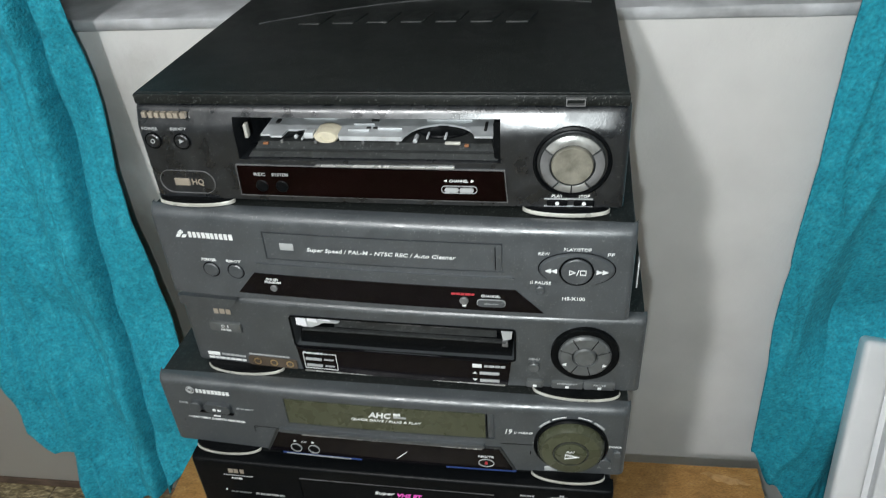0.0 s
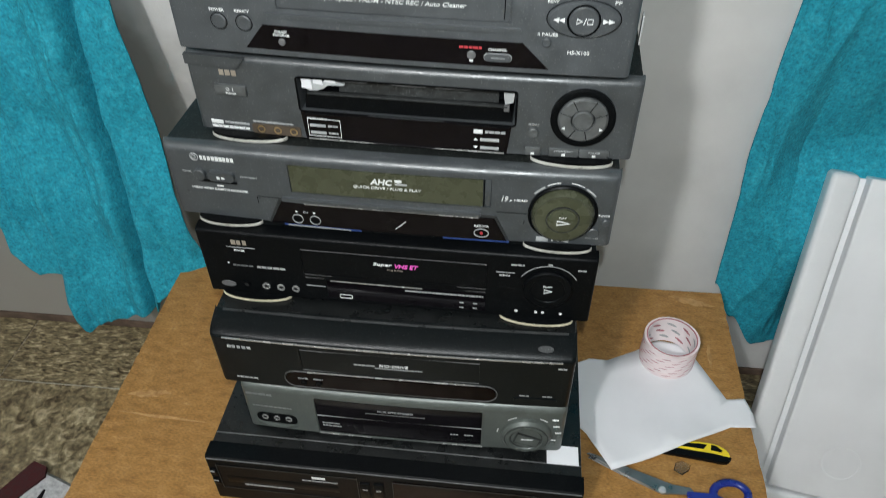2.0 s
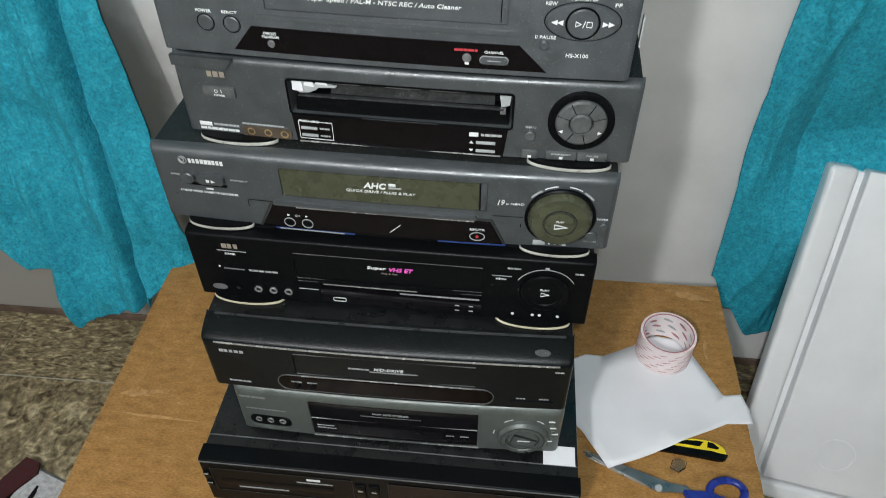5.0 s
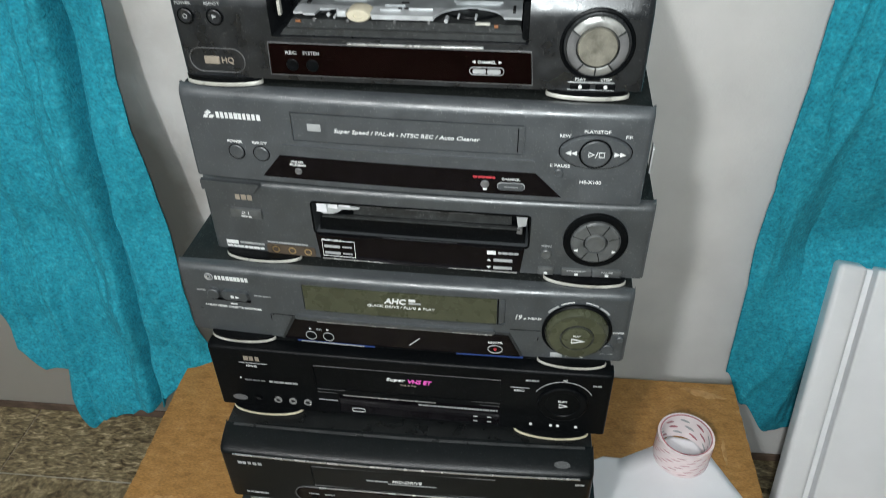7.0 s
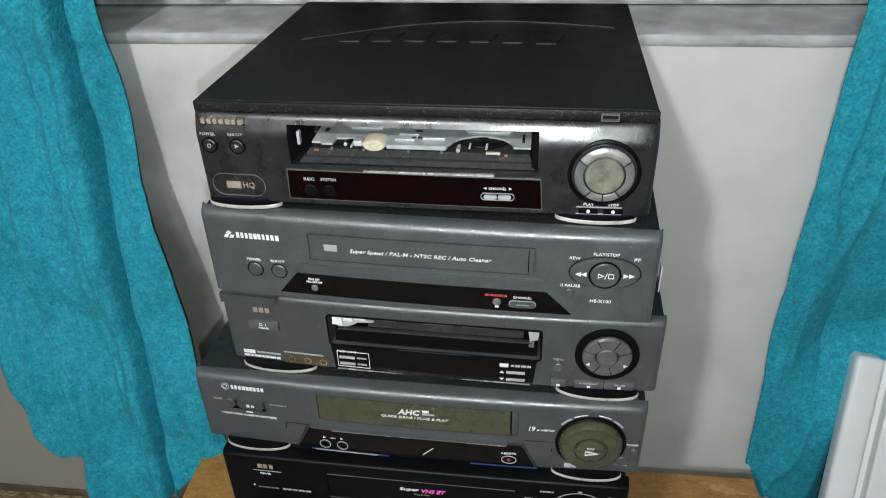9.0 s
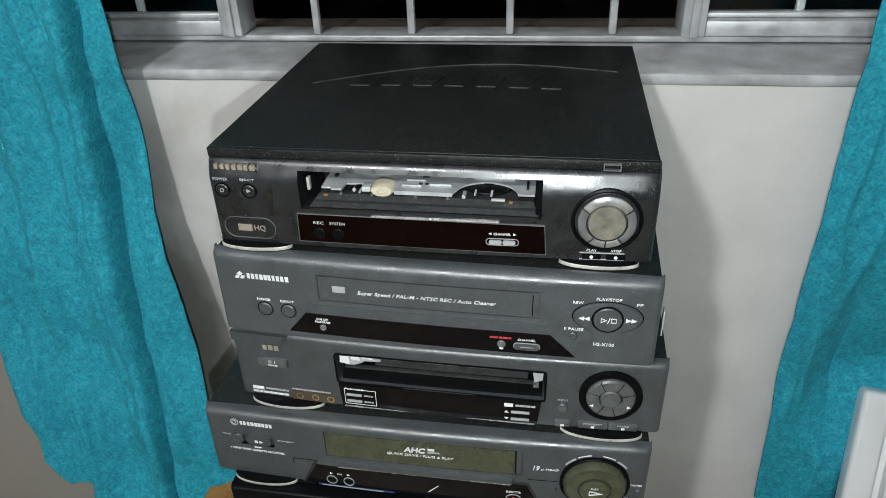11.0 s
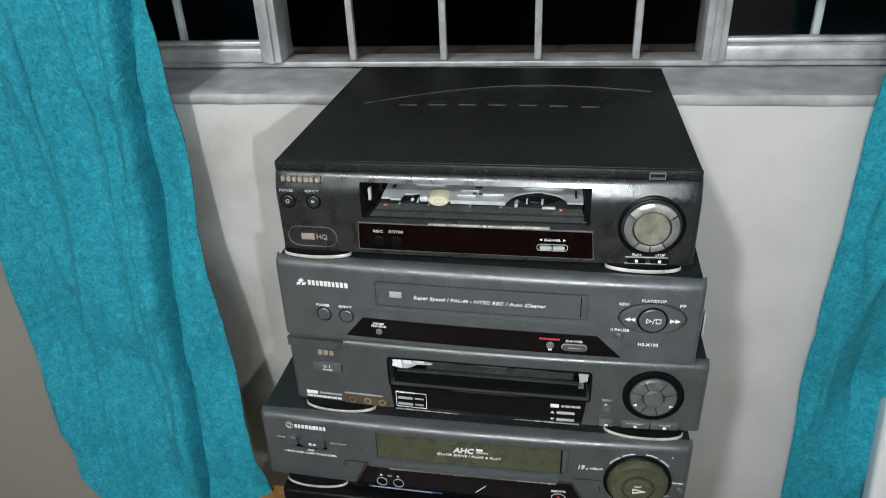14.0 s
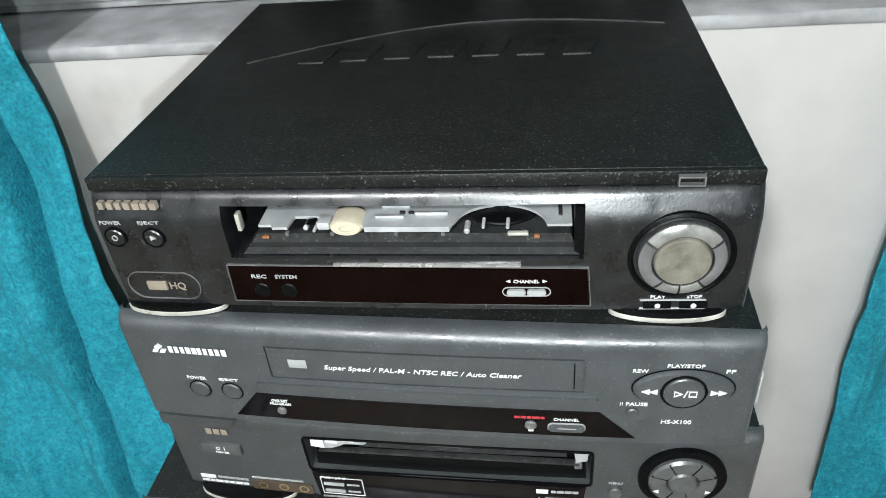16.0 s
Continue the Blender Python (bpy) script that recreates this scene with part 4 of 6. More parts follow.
for i in range(len(fr)):
    foil.faces.new((f0[i], f1[i], f1[(i + 1) % len(fr)], f0[(i + 1) % len(fr)]))
part("torn_sticker", foil, M_STEEL, v, "torn pale sticker remains in the slot", warp=wp)
part("slot_shelf", slab(bmesh.new(), [(-94, 29.5), (93, 29.5), (90, 44), (-92, 44)], 5, 40, 10), M_BLACK, v, "black cassette shelf", warp=wp)
part("slot_rim", outline(rounded(-98.5, 97, 27.8, 63.2, 3.5), 1.6, 0.6), M_BLACK, v, "black rim round the torn slot", warp=wp)
part("tape_door", slab(bmesh.new(), [(-62, 46), (80, 46), (80, 60), (-60, 60)], 9, 11, 10), M_SHELF, v, "dull inner door of the slot", warp=wp)
part("slot_ledge", bar(-90, 88, 44.0, 45.6, 3.5, 8, 0.4), M_SHELF, v, "scuffed edge of the cassette shelf", warp=wp)
for x0, x1, z0, z1 in ((-94, -84, 50, 60.5), (-83, -74, 55, 61), (-73, -62, 57.5, 60.5)):
    part("torn_foil", slab(bmesh.new(), [(x0, z0 + 1), (x1, z0), (x1 - 1, z1), (x0 + 1, z1)], 2.4, 3.2, 4), M_PAPER, v, "torn white scrap of sticker", warp=wp)
part("slot_bar", bar(-92, 88, 47, 53, 12, 18, 1.0), M_BLACK, v, "dark bar inside the slot", warp=wp)
part("slot_bracket", slab(bmesh.new(), [(86, 48), (93, 50), (94, 61), (84, 61)], 3, 6, 4), M_DIM, v, "bright bent bracket", warp=wp)
part("slot_bracket", bar(85, 90, 40, 46, 4, 7, 0.5), M_SEAM, v, warp=wp)
for x in (-50, 2, 40):
    part("slot_edge", bar(x - 14, x + 16, 60.5, 62.0, 1.2, 4, 0.2), M_SEAM, v, "scuffed slot edge", warp=wp)
part("display_window", slab(bmesh.new(), [(-95, 0.6), (90, 0.6), (93, 28.5), (-97, 28.5)], -1.2, 2), M_GLOSS, v, "black glossy display window", warp=wp)
part("window_lip", bar(-93, 91, 26.9, 28.4, -2.2, 0, 0.5), M_BLACK, v, warp=wp)
part("window_edge", bar(-93, 88, 0.2, 1.6, -2.3, 0, 0.5), M_CHROME_GLINT, v, "bright lower edge", warp=wp)
part("inset_frame", outline([(-92, 4), (-61, 4), (-61, 22.5), (-92, 22.5)], 0.5, 1.6), M_WHITE, v, warp=wp)
part("lettering", letters("PUSH JOG", -82, 22.5, 18, 2.6, -1.9), M_WHITE, v, "small white print", warp=wp)
for z in (15.5, 8):
    part("button", bar(-90, -75, z - 1.2, z + 1.2, -2.4, 0, 0.3), M_DIM, v, "thin grey key", warp=wp)
    part("lettering", strokes(-73, -64, z, 1.6, int(z), -1.6), M_DIM, v, "tiny print", warp=wp)
part("display_mark", bar(60, 68, 20, 24, -1.7, 0, 0.2), M_WHITE, v, "white block mark", warp=wp)
part("lettering", strokes(70, 88, 22, 2.2, 21, -1.6), M_DIM, v, "small model print", warp=wp)
for z in (14, 5.5):
    part("button", bar(66, 83, z - 1.3, z + 1.3, -2.4, 0, 0.4), M_DIM, v, "thin grey channel key", warp=wp)
    part("button_mark", slab(bmesh.new(), [(60, z - 1.2), (64, z - 1.2), (62, z + 1.2)] if z > 10 else [(60, z + 1.2), (62, z - 1.2), (64, z + 1.2)], -1.7, 0, 4), M_WHITE, v, warp=wp)
rcap = part("socket_plate", slab(bmesh.new(), rounded(-147, -100, 0.5, 10.5, 2), -1.2, 2, 10), M_SOCK, v, "brown socket plate", warp=wp)
for x in (-138.5, -122.5, -107):
    socket(v, x, 5.4, 3.9, M_BRASS, wp)
part("lettering", strokes(-146, -106, 12.6, 1.5, 6, -0.2), M_DIM, v, "tiny print", warp=wp)
part("feature_mark", bar(-188, -176, 6, 10, -0.3, 1, 0.2), M_WHITE, v, "white block mark", warp=wp)
part("lettering", strokes(-174, -150, 8.5, 2.0, 61, -0.2), M_DIM, v, "small print", warp=wp)
part("lettering", strokes(-188, -150, 3.4, 2.4, 62, -0.2), M_WHITE, v, "small print", warp=wp)
part("button", button(112, 24, 4.6, 2.8), M_JOG, v, "round menu button", warp=wp)
part("lettering", letters("MENU", 112, 31.5, 9, 2.2, 0.3), M_DIM, v, "small print", warp=wp)
part("jog_well", lathe(bmesh.new(), 153, 41, [(27.5, 1), (27.5, -2.8), (26, -3.4), (21.6, -2.6), (21.6, 1)], 48), M_BLACK, v, "black ring round the jog", warp=wp)
jog = part("jog_ring", lathe(bmesh.new(), 153, 41, [(21.2, 0), (21.2, -4.4), (19.5, -6.2), (10.5, -6.0), (9.6, -4.0), (9.6, 0)], 56), M_JOG, v, "dark grey jog ring", warp=wp)
part("jog_button", lathe(bmesh.new(), 153, 41, [(9.2, -2), (9.2, -5.2), (8, -6.6), (0, -5.4)], 36), M_JOG, jog, "dished grey centre", warp=wp)
for a in (20, 62, 118, 160, 238, 285):
    part("jog_seam", slab(bmesh.new(), [(153 + 10.5 * math.cos(radians(a)) - 0.35, 41 + 10.5 * math.sin(radians(a))), (153 + 10.5 * math.cos(radians(a)) + 0.35, 41 + 10.5 * math.sin(radians(a))), (153 + 20.6 * math.cos(radians(a)) + 0.35, 41 + 20.6 * math.sin(radians(a))), (153 + 20.6 * math.cos(radians(a)) - 0.35, 41 + 20.6 * math.sin(radians(a)))], -6.5, -5, 3), M_BLACK, jog, warp=wp)
for x, r in ((137, False), (169, True)):
    part("jog_mark", triangle(x, 33.5, 3.0, r, -6.8), M_WHITE, jog, warp=wp)
for x0, x1 in ((106, 120), (127, 153.3), (154, 180)):
    part("button", bar(x0, x1, 0.8, 8.6, -2.2, 2, 1.0), M_JOG, v, "flat grey key", warp=wp)
    part("button_mark", bar((x0 + x1) / 2 - 1.6, (x0 + x1) / 2 + 1.6, 2.0, 4.4, -2.6, -1, 0.2), M_WHITE, v, warp=wp)
part("lettering", letters("STOP/EJECT", 140, 6.8, 17, 1.8, -2.5), M_DIM, v, "small print", warp=wp)
part("lettering", letters("PAUSE", 167, 6.8, 10, 1.8, -2.5), M_DIM, v, "small print", warp=wp)

# --- fourth: slate grey with an olive flap and a large olive dial ---
v = recorder("slate grey video recorder with olive flap and olive dial", -44, 0.510, 0.703, -1.6)
W = 428
wp = bow(W, 6)
part("front_panel", face_plate(W, z_rows(0, 81, 8), top_round(81, 8, 1.5), [(-96, 95, 38.5, 70, 2.0)], 18, 6, wp, -5), M_GREY_G, v, "slate moulded front")
cover_and_feet(v, W, 81, 318, 80.5, (-165, 160), M_RIM, 32, 6, lip=17, dx=-5)
part("tape_flap", slab(bmesh.new(), [(-95, 39.5), (87, 39.5), (87, 69.5), (-95, 69.5)], 0.8, 5), M_OLIVE, v, "olive smoked tape flap", warp=wp)
part("flap_edge", bar(87.6, 88.6, 39.5, 69.5, 0.4, 5, 0.2), M_BLACK, v, warp=wp)
part("flap_stop", bar(88.8, 94.4, 39.5, 69.5, 1.2, 5, 0.4), M_GREY_G, v, warp=wp)
part("lettering", letters("AHC", -7, 59.5, 20, 6.8, 0.4, 0.2, bold=0.035), M_WHITE, v, "white slanted print on the flap", warp=wp)
part("flap_mark", bar(5.5, 12, 60, 63, 0.4, 1.5, 0.2), M_WHITE, v, warp=wp)
part("flap_mark", bar(5.5, 17, 57, 59, 0.4, 1.5, 0.2), M_DIM, v, warp=wp)
part("lettering", letters("QUICK DRIVE / PLUG & PLAY", -2, 52.3, 64, 3.3, 0.4, 0.2), M_WHITE, v, "white slanted print on the flap", warp=wp)
part("chrome_ridge", slab(bmesh.new(), rounded(-106, 86, 28.5, 32.5, 1.9), -2.6, 3, 40), M_GREY_G, v, "shiny moulded ridge", warp=wp)
# bright line stands in for the highlight on the grey plastic ridge
part("ridge_highlight", bar(-84, 84, 27.2, 28.6, -3.0, 1, 0.5), M_CHROME_GLINT, v, "thin highlight painted below the ridge", warp=wp)
part("display_window", slab(bmesh.new(), [(-121, 0.6), (111, 0.6), (98, 27.5), (-107, 28)], -1.6, 3, 40), M_GLOSS, v, "black glossy trapezoid display window", warp=wp)
part("blue_sticker", bar(50, 114, -1.4, 0.5, -1.9, 2, 0.2), M_BLUE_L, v, "worn blue sticker edge", warp=wp)
scr = slab(bmesh.new(), [(4, 6), (5, 6), (15, 16), (14.4, 16.4)], -2.0, -1.5, 3)
part("scratch", scr, M_WHITE, v, "thin pale scratch on the window", warp=wp)
for x in (-93, -75.5):
    part("button_rim", ring(x, 8, 5.6, 0.7, 2.2), M_DIM, v, "thin grey ring", warp=wp)
    part("button", button(x, 8, 4.7, 2.2), M_BLACK, v, warp=wp)
    part("button_mark", triangle(x, 17.0, 2.4, True, -2.0), M_WHITE, v, warp=wp)
part("lettering", letters("CH", -84.3, 17, 5, 2.2, -2.0), M_DIM, v, "small print", warp=wp)
part("button_rim", ring(87, 9, 6.6, 0.8, 2.2, 1.1, 0.8), M_DIM, v, "thin grey oval ring", warp=wp)
part("button_mark", lathe(bmesh.new(), 87, 9, [(1.5, -1.6), (1.5, -2.6), (0, -2.6)], 14), M_REDP, v, "small red dot", warp=wp)
part("lettering", letters("REC/ITR", 87, 17.6, 14, 2.4, -2.0), M_WHITE, v, "small print", warp=wp)
part("brand_ring", ring(-186.5, 70, 4.2, 0.7, 0.4), M_DIM, v, warp=wp)
part("brand_ring", ring(-187, 70, 2.4, 0.7, 0.4), M_DIM, v, warp=wp)
part("brand_bar", brand(-181, -147, 69.7, 4.6, 9, -0.1), M_WHITE, v, "white brand mark as plain bars", warp=wp)
part("button", button(-185, 50.5, 6.0, 3.4), M_GREY_G, v, "round power button", warp=wp)
part("button", slab(bmesh.new(), rounded(-176, -150, 45.5, 56, 4.6), -3.4, 1, 12), M_GREY_G, v, "long stop and eject button", warp=wp)
part("button_mark", bar(-167, -164, 48.6, 51.6, -3.9, -2, 0.2), M_WHITE, v, warp=wp)
part("button_mark", triangle(-160.5, 50, 3.2, True, -3.9), M_WHITE, v, warp=wp)
part("button_tray", bar(-188, -149, 42.5, 44.0, -1.6, 1, 0.5), M_BLACK, v, warp=wp)
part("lettering", letters("POWER", -198, 52, 9, 2.0, 0.2), M_DIM, v, "small print", warp=wp)
part("lettering", letters("STOP/EJECT", -136, 51, 17, 2.0, 0.2), M_DIM, v, "small print", warp=wp)
part("lettering", letters("4 HEAD VIDEO CASSETTE RECORDER", -169, 33.5, 58, 2.4, 0.3), M_WHITE, v, "small print", warp=wp)
part("button_mark", bar(-171, -164, 37, 38.4, 0.2, 1, 0.2), M_WHITE, v, warp=wp)
part("moulding_line", bar(-204, -128, 27.6, 28.4, 0.5, 2, 0.2), M_BLACK, v, warp=wp)
part("feature_mark", strokes(-184, -163, 10, 4.4, 72, 0.5, 0.1), M_WHITE, v, "slanted white mark as plain bars", warp=wp)
part("lettering", letters("19", 107.5, 50.5, 5.5, 6, 0.0, 0.2), M_WHITE, v, "white slanted print", warp=wp)
part("lettering", letters("µ HEAD", 120, 49.3, 16, 2.8, 0.0, 0.2), M_WHITE, v, "white slanted print", warp=wp)
part("dial_well", lathe(bmesh.new(), 161, 37, [(32, 1), (32, -1.6), (30.6, -2.6), (29.2, -1.6), (29.2, 2)], 48), M_BLACK, v, warp=wp)
dial = part("dial", lathe(bmesh.new(), 161, 37, [(28.6, 2), (28.6, -5), (26, -8.5), (15.5, -9.6), (14.6, -8.2), (0, -7.6)], 56), M_OLIVE, v, "large olive shuttle dial", warp=wp)
part("dial_button", lathe(bmesh.new(), 161, 35.5, [(13.4, -6), (13.2, -9.4), (11, -10.2), (0, -9.6)], 40), M_OLIVE, dial, "olive play button", warp=wp)
part("play_mark", outline([(156, 30.8), (168.5, 33.6), (156, 36.6)], 0.7, 10.6), M_WHITE, dial, warp=wp)
part("lettering", letters("PLAY", 161, 40, 7, 2.0, -10.4), M_WHITE, dial, "small print", warp=wp)
part("dial_groove", ring(161, 36.2, 15.2, 0.9, 9.5), M_SHELF, dial, "dark groove round the play button", warp=wp)
part("dial_groove", ring(161, 37, 25.6, 0.7, 8.6), M_SHELF, dial, "dark groove round the dial", warp=wp)
part("moulding_line", bar(-131, -107, 29.4, 30.2, 0.4, 2, 0.1), M_BLACK, v, warp=wp)
part("moulding_line", bar(-132, -131.2, 3, 29.2, 0.4, 2, 0.1), M_BLACK, v, warp=wp)
part("moulding_line", bar(126, 126.8, 2, 26, 0.4, 2, 0.1), M_BLACK, v, warp=wp)
sticker = part("blue_sticker", bar(-108, -30, -1.6, 0.3, -1.9, 2, 0.2), M_BLUE_L, v, "blue sticker edge with white print", warp=wp)
part("sticker_print", strokes(-104, -40, -0.6, 1.1, 77, -2.2), M_DIM, sticker, "small white print", warp=wp)
# the olive dial's glint is put on as a small chrome-coloured piece
part("dial_glint", bar(158, 166, 59.0, 61.5, -8.3, -6, 0.7), M_CHROME_GLINT, dial, "bright spot painted as a glint", warp=wp)
for a0, a1 in ((62, 82), (98, 118)):
    part("dial_scale", ring(161, 37, 35.5, 0.7, 0.4, arc=(a0, a1)), M_WHITE, v, warp=wp)
for a0, a1 in ((38, 58), (122, 142)):
    part("dial_print", ring(161, 37, 35.5, 1.8, 0.4, arc=(a0, a1)), M_DIM, v, "small curved print", warp=wp)
part("button", button(201, 29, 3.6, 2.4), M_GREY_G, v, "small round button", warp=wp)
part("button", button(191, 16, 5.8, 2.4), M_GREY_G, v, "small round button", warp=wp)
part("lettering", letters("TV/VCR", 199, 36, 11, 2.0, 0.3), M_WHITE, v, "small print", warp=wp)
part("lettering", letters("SYSTEM", 191, 8.4, 12, 2.0, 0.3), M_DIM, v, "small print", warp=wp)
part("moulding_line", bar(100, 128, 33.6, 34.3, 0.4, 2, 0.1), M_BLACK, v, warp=wp)
part("window_bevel", outline([(-124, -0.2), (114, -0.2), (100, 29.5), (-109.5, 30)], 2.0, 1.0), M_SHELF, v, "dark bevel round the display", warp=wp)
part("badge_mark", bar(139, 150.5, 1.8, 7.4, -0.3, 1, 0.3), M_DIM, v, "white block mark", warp=wp)
part("lettering", letters("HQ", 162, 4.6, 17, 5.0, 0.0, bold=0.03), M_WHITE, v, "white print", warp=wp)

# --- fifth: plain black, pink print on the flap ---
v = recorder("glossy black video recorder with pink print on its tape flap", -44, 0.497, 0.612, -1.2)
W = 400
wp = bow(W, 2)
part("front_panel", face_plate(W, z_rows(0, 84, 4), top_round(84, 4, 1.0), [(-93, 95, 36.5, 68.5, 1.4)], 18, 3, wp), M_BLACK, v, "black moulded front")
cover_and_feet(v, W, 85, 330, 83.5, (-150, 147), M_CREAM, 37, 5, lip=17, lid=M_LID)
part("tape_flap", slab(bmesh.new(), [(-92, 37.3), (94, 37.3), (94, 67.7), (-92, 67.7)], 0.6, 4), M_BLACK, v, "closed black tape flap", warp=wp)
for z in (69.2, 35.4, 31.0):
    part("trim_line", bar(-92, 94, z - 0.35, z + 0.35, 0.2, 2, 0.1), M_SEAM, v, "fine grey line", warp=wp)
part("lettering", letters("Super", -9.5, 58, 19, 5.2, 0.1, 0.25, bold=0.03), M_WHITE, v, "white slanted print on the flap", warp=wp)
part("lettering", letters("VHS ET", 14, 57.6, 24, 5.4, 0.1, 0.25, bold=0.035), M_PINK, v, "pink slanted print on the flap", warp=wp)
part("lettering", letters("Plug & Play", 3, 51.5, 16, 2.0, 0.1), M_GOLD, v, "small gold print", warp=wp)
part("brand_mark", brand(-164, -146, 71.5, 6.0, 3, 0.2), M_GOLD, v, "gold brand mark as plain bars", warp=wp)
part("trim_line", bar(-170, -140, 64.2, 64.8, 0.3, 2, 0.1), M_DIM, v, warp=wp)
part("lettering", letters("POWER", -157, 60.5, 11, 2.4, 0.3), M_WHITE, v, "small white print", warp=wp)
part("standby_light", lathe(bmesh.new(), -172, 42, [(1.0, 1), (1.0, -0.2), (0, -0.4)], 10), M_WHITE, v, warp=wp)
part("lettering", strokes(-168, -146, 39.5, 2.0, 81, 0.3), M_DIM, v, "small print", warp=wp)
part("lettering", strokes(-142, -112, 39.5, 2.8, 82, 0.3), M_WHITE, v, "small print", warp=wp)
for x in (-136.5, -120.5, -104.5):
    socket(v, x, 13, 4.2, M_CHROME_GLINT, wp)
part("lettering", strokes(-144, -108, 20, 1.6, 83, 0.3), M_DIM, v, "small print", warp=wp)
part("socket_plate", lathe(bmesh.new(), -178, 11.5, [(8, 1), (8, -0.4), (0, -0.6)], 30, 1, 0.5), M_SEAM, v, "oval grey badge", warp=wp)
socket(v, -158, 12.5, 4.6, M_BLACK, wp)
part("lettering", strokes(-90, -74, 18, 1.8, 84, 0.3), M_DIM, v, "small print", warp=wp)
part("lettering", strokes(-88, -74, 11, 1.8, 85, 0.3), M_DIM, v, "small print", warp=wp)
part("button", bar(-92, -72, 19.5, 20.3, -0.2, 1, 0.1), M_DIM, v, warp=wp)
part("feature_mark", outline(rounded(-58, -44, 5.5, 11, 2.5), 0.6, 0.5), M_WHITE, v, "small white outlined mark", warp=wp)
part("display_window", slab(bmesh.new(), [(-70, 4), (94, 4), (94, 29.5), (-70, 29.5)], 0.0, 2), M_GLOSS, v, "black glossy display window", warp=wp)
# glint on the window's upper edge, painted as a chrome bar
part("window_glint", bar(-66, 30, 28.6, 29.6, -0.5, 0.5, 0.3), M_CHROME_GLINT, v, "thin painted glint on the edge", warp=wp)
part("lettering", strokes(12, 92, 24.5, 1.7, 86, -0.4), M_DIM, v, "small print", warp=wp)
for x, z in ((70, 14), (84, 14), (84, 7), (70, 7)):
    part("button_mark", bar(x - 2.2, x + 2.2, z - 0.5, z + 0.5, -0.6, 0.5, 0.1), M_DIM, v, warp=wp)
part("lettering", letters("MENU", 112, 57, 10, 2.2, 0.3), M_WHITE, v, "small white print", warp=wp)
part("trim_line", bar(103, 122, 60.5, 61.2, 0.3, 1, 0.1), M_DIM, v, warp=wp)
part("lettering", letters("CH", 112, 14, 6, 2.2, 0.4), M_WHITE, v, "small white print", warp=wp)
part("dial_ring", lathe(bmesh.new(), 155, 43, [(24, 1.5), (24, -2.2), (22.5, -3.2), (17, -2.4), (16.4, -1.6), (0, -1.8)], 48), M_BLACK, v, "black shuttle dial", warp=wp)
part("play_mark", outline([(151.5, 38), (160, 41), (151.5, 44)], 0.6, 2.3), M_WHITE, v, warp=wp)
part("lettering", letters("PLAY", 155, 47.5, 9, 2.4, -2.1), M_WHITE, v, "small white print", warp=wp)
part("dial_scale", ring(155, 43, 30.5, 0.8, -0.1, arc=(28, 152)), M_DIM, v, "thin pale arc", warp=wp)
for x, z, w in ((124, 72, 13), (186, 70, 9), (155, 75, 4)):
    part("lettering", strokes(x - w / 2, x + w / 2, z, 2.2, int(x), 0.3), M_WHITE, v, "small print", warp=wp)
for x in (126, 146, 153, 171):
    part("button_mark", lathe(bmesh.new(), x, 8.5, [(1.7, 1), (1.7, -0.4), (0, -0.5)], 12), M_WHITE, v, warp=wp)
    part("lettering", strokes(x - 5, x + 5, 12.6, 1.4, int(x) + 3, 0.3), M_DIM, v, "tiny print", warp=wp)

# --- sixth: black satin with a rounded shoulder ---
v = recorder("black satin video recorder with a rounded shoulder and long oval display", -44, 0.449, 0.521, 0.0)
W = 380
wp = bow(W, 4)


def shoulder(z):
    if z < 72:
        return 0.6
    k = (z - 72) / 14
    return 0.6 + 28 * (1 - math.cos(k * math.pi / 2)) ** 1.2


part("front_panel", face_plate(W, sorted(set(list(np.linspace(0, 68, 8).round(2)) + list(np.linspace(70, 86, 12).round(2)))), shoulder, [(-95, 94, 32, 66, 1.2)], 34, 6, wp, -0.5), M_SHARP, v, "black satin front with a rolled top")
cover_and_feet(v, W, 86, 300, 85.6, (-140, 140), M_BLACK, 22, 4, lip=30, inset=1.2, dx=-0.5, foot_y=40, lid=M_LID)
# highlight along the shoulder, put on as a chrome-coloured line
part("shoulder_highlight", slab(bmesh.new(), [(-176, 72.5), (176, 72.5), (176, 73.9), (-176, 73.9)], -0.4, 2, 30), M_CHROME_GLINT, v, "thin bright line painted as a highlight", warp=wp)
# cover seam, its highlight put into the paler colour
part("seam_line", slab(bmesh.new(), [(-181, 85.4), (181, 85.4), (181, 86.2), (-181, 86.2)], 27, 30, 30), M_EMB, v, "pale seam along the cover", warp=wp)
part("tape_flap", slab(bmesh.new(), [(-94, 33), (93, 33), (93, 65), (-94, 65)], 0.9, 4), M_SHARP, v, "closed black tape flap", warp=wp)
for z in (33.0, 65.0):
    part("flap_edge", bar(-94, 93, z - 0.4, z + 0.4, 0.3, 2, 0.1), M_SEAM, v, "thin worn flap edge", warp=wp)
part("brand_mark", brand(-173, -146, 60.5, 4.4, 5, 0.2), M_DIM, v, "grey brand mark as plain bars", warp=wp)
part("lettering", strokes(-172, -148, 9.5, 2.6, 91, 0.2), M_DIM, v, "small print", warp=wp)
part("lettering", letters("MID-DRIVE", 4, 50.5, 30, 4.2, 0.6, 0.2), M_WHITE, v, "pale slanted print on the flap", warp=wp)
part("lettering", strokes(-38, -16, 49.5, 2.0, 92, 0.6), M_DIM, v, "small print", warp=wp)
part("lettering", strokes(-16, 34, 46.3, 1.4, 93, 0.6), M_DIM, v, "small print", warp=wp)
